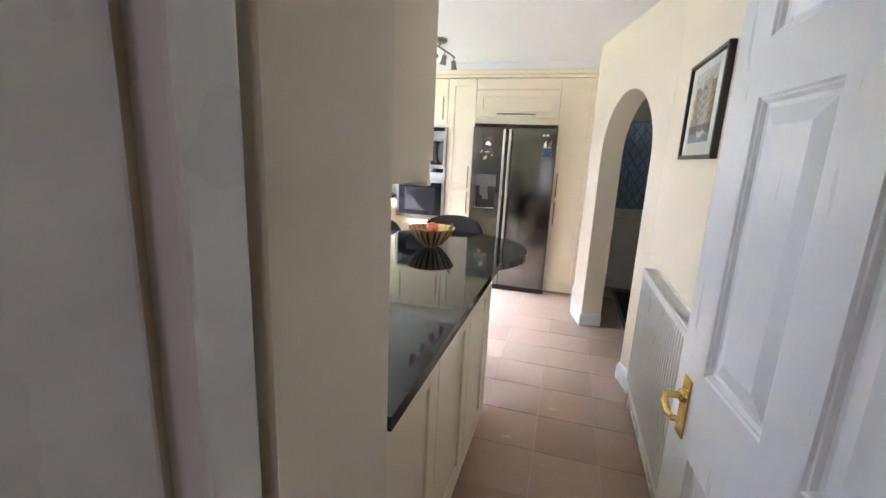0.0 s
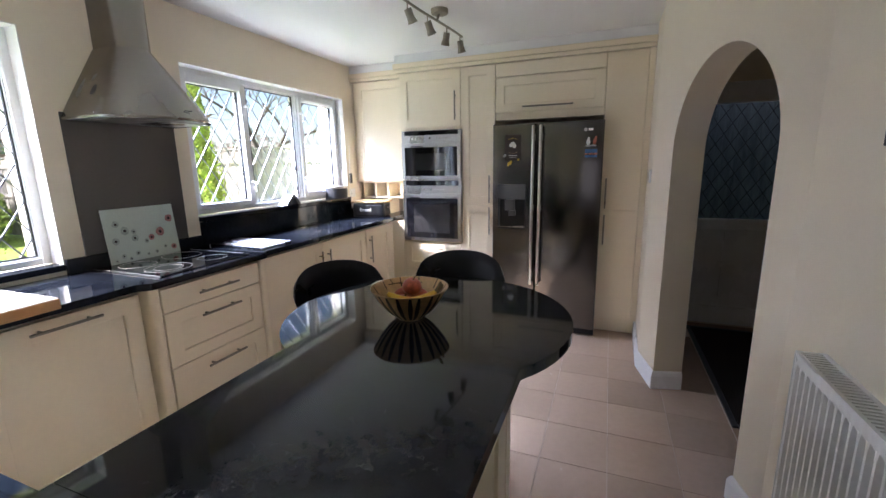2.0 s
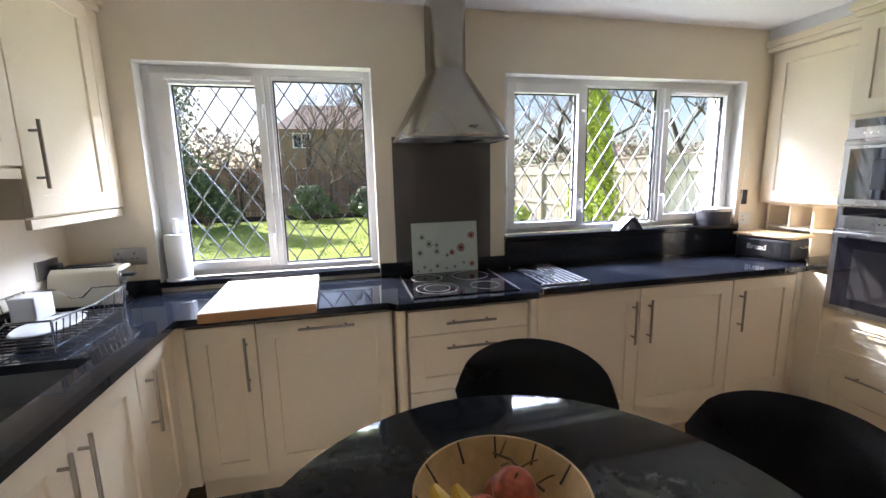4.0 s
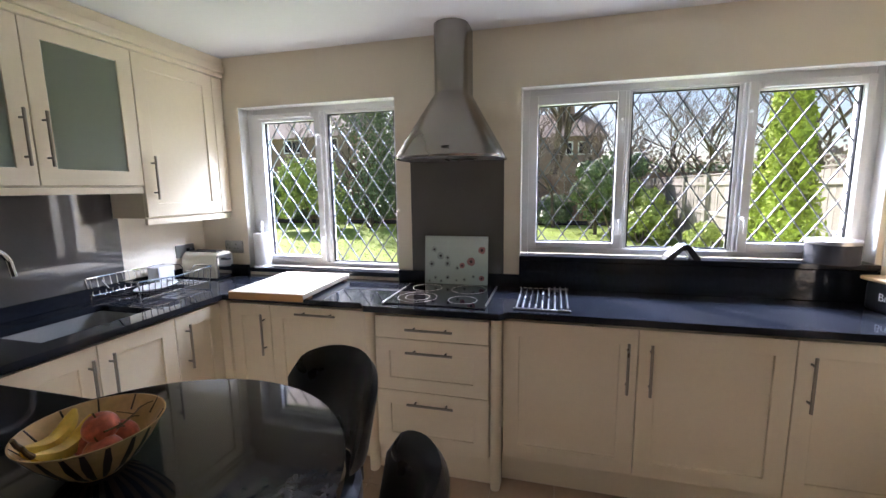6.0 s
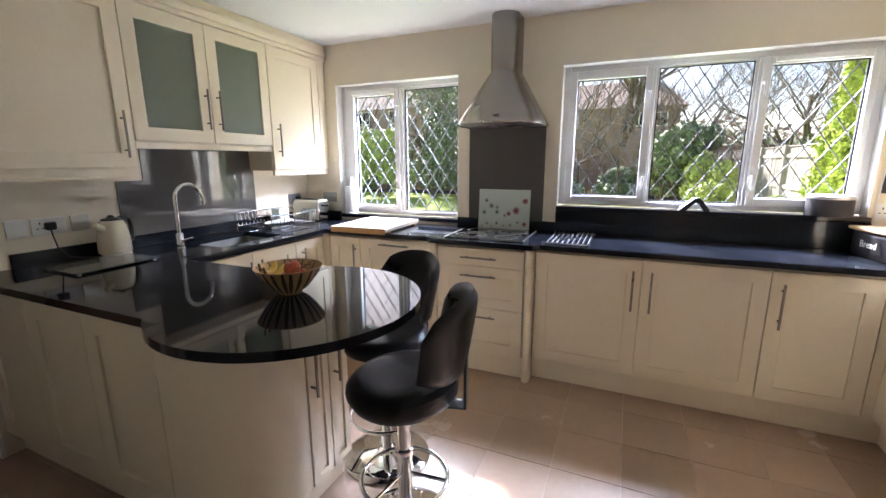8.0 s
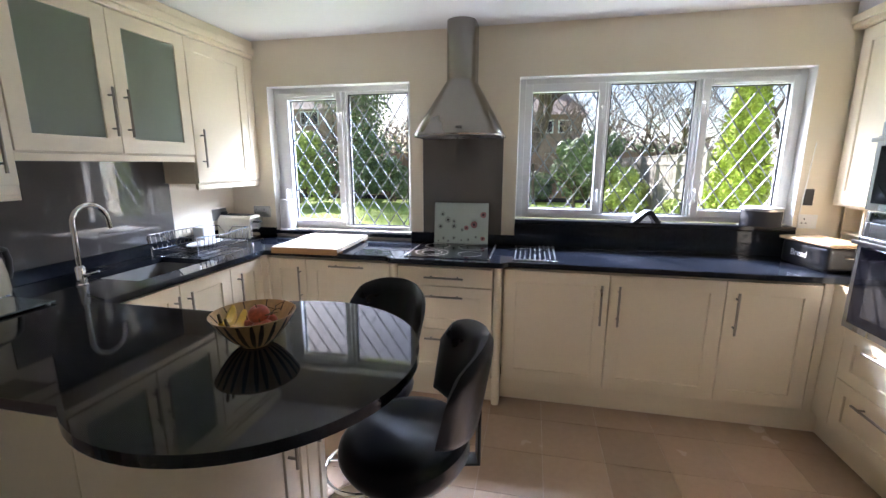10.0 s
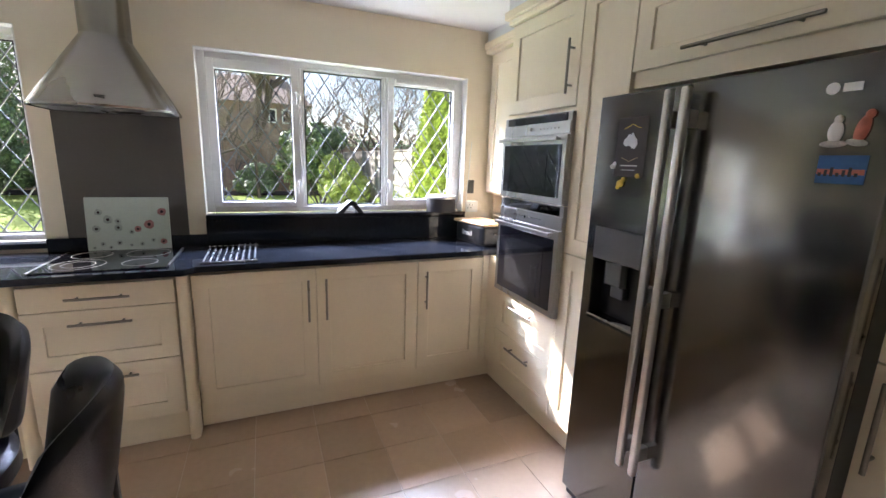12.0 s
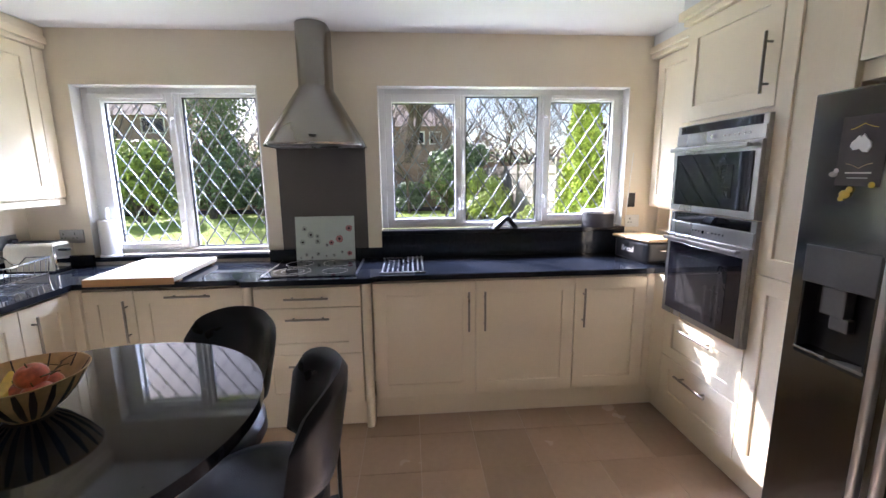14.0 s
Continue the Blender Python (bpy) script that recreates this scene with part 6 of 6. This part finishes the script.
def shrub(x, y, w, h, material, label, seed, leaf=0.06, per=420, count=16):
    rs = np.random.RandomState(seed)
    t = thing("shrub", pose(x, y, ZG), label, "shrub", "garden shrubs")
    bm = bmesh.new()
    for k in range(6):
        a = 2 * math.pi * k / 6
        tube(bm, [(0.1 * math.cos(a), 0.1 * math.sin(a), 0), (0.3 * w * math.cos(a), 0.3 * w * math.sin(a), h * 0.4), (0.4 * w * math.cos(a + 0.3), 0.4 * w * math.sin(a + 0.3), h * 0.75)], 0.03, 5, r_end=0.01)
    part("stems", bm, M_BARK, t)
    lobes = []
    for k in range(count):
        a, f = rs.uniform(0, 2 * math.pi), rs.uniform(0, 1) ** 0.5
        z = rs.uniform(0.18, 0.85)
        rr = w * (0.62 * f) * (1.05 - 0.6 * max(0, z - 0.4))
        q = rs.uniform(0.16, 0.30)
        lobes.append((rr * math.cos(a), rr * math.sin(a), h * z, w * q * 1.1, w * q * 1.1, h * q * 0.8))
    c, nrm = crown_points(lobes, per, rs)
    c[:, 2] = np.maximum(c[:, 2], 0.02)
    quads("foliage", c, nrm, rs.uniform(0.6, 1.3, len(c)) * leaf, material, "", parent=t)
    return t


def bare_tree(x, y, h, seed, label, spread=0.6, levels=6, thick=0.16):
    rnd = random.Random(seed)
    t = thing("tree", pose(x, y, ZG), label, "tree", "bare garden trees")
    trunk, twigs = bmesh.new(), bmesh.new()

    def grow(p, d, length, r, lev):
        mid = p + d * length * 0.5 + Vector((rnd.uniform(-1, 1), rnd.uniform(-1, 1), 0)) * length * 0.06
        q = p + d * length
        bm = trunk if lev >= levels - 2 else twigs
        tube(bm, [p, mid, q], r, 6 if lev >= levels - 2 else 3, r_end=r * 0.66)
        if lev == 0:
            return
        for k in range(rnd.choice((2, 3, 3)) if lev > 1 else 3):
            side = Vector((rnd.uniform(-1, 1), rnd.uniform(-1, 1), rnd.uniform(-0.1, 0.7))).normalized()
            nd = (d * (1 - spread * 0.55) + side * spread).normalized()
            grow(p + (q - p) * rnd.uniform(0.55, 1.0), nd, length * rnd.uniform(0.62, 0.82), r * rnd.uniform(0.48, 0.62), lev - 1)
    grow(Vector((0, 0, 0)), Vector((rnd.uniform(-0.06, 0.06), rnd.uniform(-0.06, 0.06), 1)).normalized(), h * 0.27, thick, levels)
    part("trunk", trunk, M_BARK, t)
    part("crown", twigs, M_TWIG, t, "bare twiggy crown")
    return t


# back fence: posts, rails and boards
def fence(name, p0, p1, h, material, label, pitch=0.15, rails=True, face=1):
    a, b = Vector((*p0, ZG)), Vector((*p1, ZG))
    d = (b - a).normalized()
    nrm = Vector((-d.y, d.x, 0)) * face
    length = (b - a).length
    t = thing(name, pose(0, 0, 0), label, "fence")
    m = Matrix.Translation(a) @ Matrix((( d.x, nrm.x, 0, 0), (d.y, nrm.y, 0, 0), (0, 0, 1, 0), (0, 0, 0, 1)))
    n = int(length / pitch)
    rnd = random.Random(n)
    shared = mesh_of("board", boxes([(0.004, pitch - 0.006, 0.0, 0.018, 0.04, h)], 0.002), material)
    for k in range(n):
        o = new("board", shared)
        o.parent = t
        o.matrix_basis = m @ pose(k * pitch, rnd.uniform(0, 0.008), rnd.uniform(-0.012, 0.012), 0, 0, rnd.uniform(-1, 1))
    if rails:
        for z in (0.30, h * 0.52, h - 0.22):
            o = part("rail", boxes([(0, length, 0.02, 0.06, z, z + 0.08)], 0.004), material, t, smooth=False)
            o.matrix_basis = m
        o = part("capping", boxes([(0, length, -0.02, 0.05, h + 0.012, h + 0.04)], 0.004), material, t, smooth=False)
        o.matrix_basis = m
    for k in range(int(length / 1.83) + 1):
        o = part("post", boxes([(k * 1.83, k * 1.83 + 0.09, 0.02, 0.11, 0, h + 0.06)], 0.005), material, t, smooth=False)
        o.matrix_basis = m
    return t


fence("garden_fence", (-20.5, -19.0), (-20.5, 12.0), 2.15, M_FENCE, "long brown weathered garden fence in shade", face=-1)
fence("side_fence", (-20.4, 6.75), (-3.2, 6.75), 1.85, M_FENCEPALE, "pale sunlit close-boarded side fence", face=-1)
solid("flower_bed", boxes([(-20.4, -18.6, -19, 6.6, ZG + 0.004, ZG + 0.05)], 0.02), M_SOIL, "dark soil bed along the back fence", "flower bed")

# short grass over the lawn near the house
rs = np.random.RandomState(2)
N_B = 42000
gx = -3.2 - 15.4 * rs.uniform(0, 1, N_B) ** 1.3
gy = rs.uniform(-13, 6.6, N_B)
gc = np.stack([gx, gy, ZG + 0.010 + 0.0 * gx], 1)
gn = np.stack([rs.normal(size=N_B), rs.normal(size=N_B), 0.35 * np.abs(rs.normal(size=N_B))], 1)
gn /= np.linalg.norm(gn, axis=1, keepdims=True)
quads("grass", gc, gn, rs.uniform(0.010, 0.026, N_B), M_BLADE, "short bright green lawn grass", "grass")

shrub(-15.8, -6.6, 1.9, 3.2, M_LEAFY, "large round yellow-green evergreen shrub", 21, 0.08, 520, 22)
shrub(-17.4, -2.9, 1.5, 2.0, M_LEAF, "dark evergreen shrub against the fence", 22, 0.07, 420)
shrub(-17.8, 0.9, 1.3, 1.5, M_LEAF, "low dark evergreen shrub in the bed", 23, 0.07, 380)
shrub(-15.0, 5.2, 1.9, 2.7, M_LEAF, "broad evergreen shrub in the garden corner", 24, 0.08, 520, 22)
shrub(-13.2, 5.7, 1.2, 1.9, M_LEAFY, "pale leaved shrub by the side fence", 25, 0.07, 420)
shrub(-18.6, -9.5, 1.8, 2.4, M_LEAF, "dark evergreen shrub at the lawn's edge", 26, 0.08, 420)
shrub(-18.9, -5.0, 1.5, 1.7, M_LEAF, "dark evergreen shrub in the back bed", 27, 0.07, 380)
shrub(-18.9, 3.3, 1.4, 1.3, M_LEAF, "low evergreen shrub in the back bed", 28, 0.07, 380)
shrub(-18.7, -13.5, 2.2, 2.6, M_LEAF, "dense dark evergreen shrub", 29, 0.08, 420)
shrub(-9.8, 6.3, 0.7, 0.9, M_LEAFY, "small pale shrub below the side fence", 30, 0.05, 300, 10)

# golden cypress: upright sprays on a tapering core
rs = np.random.RandomState(40)
cyp = thing("cypress", pose(-6.15, 5.95, ZG), "tall golden-green conical cypress by the fence", "tree")
part("trunk", tube(bmesh.new(), [(0, 0, 0), (0, 0, 1.2), (0, 0, 3.2)], 0.07, 8, r_end=0.01), M_BARK, cyp)
n = 16000
zc = rs.uniform(0.05, 1, n) ** 0.85 * 3.45
env = 0.42 * np.clip((3.55 - zc) / 3.0, 0, 1) ** 0.75 * np.clip(0.55 + zc, 0, 1)
aa = rs.uniform(0, 2 * np.pi, n)
lump = 1 + 0.16 * np.sin(5 * aa + 3 * zc) + 0.10 * np.sin(9 * aa - 7 * zc)
rr = env * lump * rs.uniform(0.6, 1.05, n)
cc = np.stack([rr * np.cos(aa), rr * np.sin(aa), zc], 1)
nn = np.stack([np.cos(aa), np.sin(aa), 0.2 * rs.normal(size=n)], 1) + 0.7 * rs.normal(size=(n, 3))
nn /= np.linalg.norm(nn, axis=1, keepdims=True)
quads("crown", cc, nn, rs.uniform(0.025, 0.06, n), M_CYPRESS, "golden-green sprays", parent=cyp, ratio=0.4)

for k, (tx, ty, th) in enumerate(((-19.6, 2.4, 3.6), (-20.0, -1.4, 4.2), (-19.5, -4.0, 3.8), (-19.8, 5.6, 4.4), (-19.3, -8.2, 4.0), (-16.4, 5.9, 3.8))):
    bare_tree(tx, ty, th, 70 + k, "twiggy bare shrub in front of the fence", 0.85, 6, 0.06)
shrub(-16.8, -4.5, 2.2, 6.4, M_LEAF, "tall loose evergreen with ivy on the lawn's edge", 31, 0.07, 330, 30)
bare_tree(-16.6, -4.4, 6.8, 91, "tall twiggy tree on the lawn's edge", 0.7, 7, 0.10)
bare_tree(-16.0, 7.6, 7.6, 92, "twiggy tree beyond the side fence", 0.75, 7, 0.12)
bare_tree(-15.2, 4.6, 4.6, 93, "reddish twiggy tree over the evergreen shrub", 0.8, 7, 0.07)
bare_tree(-21.8, 3.2, 12.5, 33, "large bare tree rising behind the fence", 0.62, 7, 0.26)
bare_tree(-17.6, 3.2, 6.2, 94, "dense purplish twiggy tree in the garden corner", 0.8, 7, 0.08)
bare_tree(-14.2, 7.6, 6.4, 95, "dense twiggy tree over the side fence", 0.8, 7, 0.09)
bare_tree(-19.0, -2.0, 6.0, 96, "dense twiggy tree by the back fence", 0.8, 7, 0.08)
bare_tree(-18.4, 1.5, 5.6, 97, "dense brown twiggy shrub tree in the bed", 0.85, 7, 0.07)
bare_tree(-23.5, 1.6, 9.0, 98, "dense bare tree in front of the brick house", 0.75, 7, 0.16)
bare_tree(-21.2, 5.0, 7.5, 99, "dense bare tree behind the back fence", 0.8, 7, 0.12)
bare_tree(-24.0, 6.0, 9.5, 3, "bare tree behind the back fence")
bare_tree(-17.2, 4.6, 5.2, 4, "small many-stemmed bare tree in the bed", 0.75, 6, 0.09)
bare_tree(-22.5, 0.5, 8.5, 5, "bare tree behind the back fence")
far_tree = bare_tree(-27.0, 11.5, 12.0, 6, "tall bare tree beyond the fence", 0.7, 7, 0.2)
for k, (tx, ty) in enumerate(((-38, 9), (-36, -4.5), (-40, -11), (-37, 15), (-42, 3), (-39, -22), (-34, 20), (-36, -30), (-44, -17))):
    copy_thing(far_tree, pose(tx, ty, ZG, 0, 0, 47 * k))
bare_tree(-18.2, -6.5, 6.5, 8, "slender bare tree in the back bed", 0.7, 6, 0.10)
bare_tree(-23.0, -12.0, 9.5, 9, "bare tree behind the back fence")
bare_tree(-12.5, 9.5, 8.0, 10, "bare tree beyond the side fence", 0.7, 6, 0.14)
bare_tree(-9.0, 10.5, 7.0, 12, "bare tree beyond the side fence", 0.7, 6, 0.12)


def house(x, y, w, d, eaves, ridge, label, wins):
    """A brick house; its front looks along +x."""
    t = thing("house", pose(x, y, ZG), label, "house", "neighbouring houses")
    part("wall", boxes([(-d, 0, -w / 2, w / 2, 0, eaves)]), M_BRICK, t, smooth=False)
    bm = bmesh.new()
    o = 0.4
    a = [bm.verts.new(p) for p in ((o, -w / 2 - o, eaves - 0.1), (o, w / 2 + o, eaves - 0.1), (-d / 2, w / 2 - 1.2, ridge), (-d / 2, -w / 2 + 1.2, ridge), (-d - o, -w / 2 - o, eaves - 0.1), (-d - o, w / 2 + o, eaves - 0.1))]
    for f in ((0, 1, 2, 3), (4, 3, 2, 5), (0, 3, 4), (1, 5, 2), (0, 4, 5, 1)):
        bm.faces.new([a[i] for i in f])
    roof = part("roof", bm, M_ROOF, t, smooth=False)
    part("chimney", boxes([(-d / 2 - 0.4, -d / 2 + 0.4, w * 0.2, w * 0.2 + 0.7, ridge - 0.6, ridge + 1.2)]), M_BRICK, roof, smooth=False)
    for wy, wz, ww, wh in wins:
        win = part("window", boxes([(0.0, 0.05, wy - ww / 2, wy - ww / 2 + 0.09, wz, wz + wh), (0.0, 0.05, wy + ww / 2 - 0.09, wy + ww / 2, wz, wz + wh), (0.0, 0.05, wy - ww / 2 + 0.09, wy + ww / 2 - 0.09, wz, wz + 0.09), (0.0, 0.05, wy - ww / 2 + 0.09, wy + ww / 2 - 0.09, wz + wh - 0.09, wz + wh), (0.0, 0.05, wy - 0.04, wy + 0.04, wz + 0.09, wz + wh - 0.09)], 0.01), M_UPVC, t, smooth=False)
        part("pane", boxes([(0.005, 0.02, wy - ww / 2 + 0.09, wy + ww / 2 - 0.09, wz + 0.09, wz + wh - 0.09)]), M_BLACKGLASS, win, smooth=False)
    return t


house(-30.0, 2.2, 8.0, 7.0, 5.0, 7.0, "brown brick house beyond the back fence", [(-2.6, 3.7, 1.2, 1.0), (1.7, 3.7, 0.9, 0.9), (2.9, 3.7, 0.9, 0.9), (-2.4, 1.2, 1.6, 1.2), (2.4, 1.2, 1.6, 1.2)])
house(-31.0, -17.5, 10.5, 8.0, 5.9, 8.8, "brown brick house beyond the trees", [(-3.0, 4.6, 1.6, 1.1), (-0.2, 4.6, 1.6, 1.1), (3.2, 4.6, 1.6, 1.1), (-2.4, 1.2, 1.6, 1.2), (2.6, 1.2, 1.6, 1.2)])
# dark evergreen hedge line behind the fence and distant woods
rs = np.random.RandomState(60)
lobes = [(-22.5 + rs.uniform(-0.8, 0.8), y, rs.uniform(0.8, 2.0), 1.2, 1.3, 1.1) for y in np.arange(-22, 14, 1.3) if not -0.5 < y < 3]
c, nrm = crown_points(lobes, 420, rs)
c[:, 2] = np.maximum(c[:, 2], ZG)
quads("hedge", c, nrm, rs.uniform(0.07, 0.14, len(c)), M_LEAF, "dark overgrown hedge behind the fence", "hedge")
lobes = [(-70 + rs.uniform(-8, 8), y, rs.uniform(1.5, 5.5), 4.5, 5, 4.2) for y in np.arange(-90, 90, 5.0)]
c, nrm = crown_points(lobes, 500, rs)
quads("distant_woods", c, nrm, rs.uniform(0.2, 0.5, len(c)), M_TWIG, "hazy bare distant woods", "woods")


# ---- floor tiles ----
P = 0.311
tile_mesh = mesh_of("tile", boxes([(0.0012, P - 0.0012, 0.0012, P - 0.0012, -0.004, 0.0)], 0.0008), M_TILE)
floor = tagged(new("floor"), "taupe stone-look vinyl tile floor with fine joints", "floor", "", "structure")
x0, y0 = -1.563, 3.585
for i in range(-3, 7):
    for j in range(-11, 6):
        x, y = x0 + i * P, y0 + j * P
        if y + P > 4.95 or y < 0.05 or x + P < -2.2 or (x + P > 0.9 and y < 2.7):
            continue
        o = new("tile", tile_mesh)
        o.parent = floor
        o.location = (x, y, 0)
rest = boxes([(0.62, 2.3, 2.0, 5.2, -0.0020, -0.0004), (-0.95, 1.0, -2.2, 0.05, -0.0020, -0.0004), (-2.5, 0.5, 4.98, 5.3, -0.0020, -0.0004)])
part("floor_rest", rest, M_TILE, floor, smooth=False)
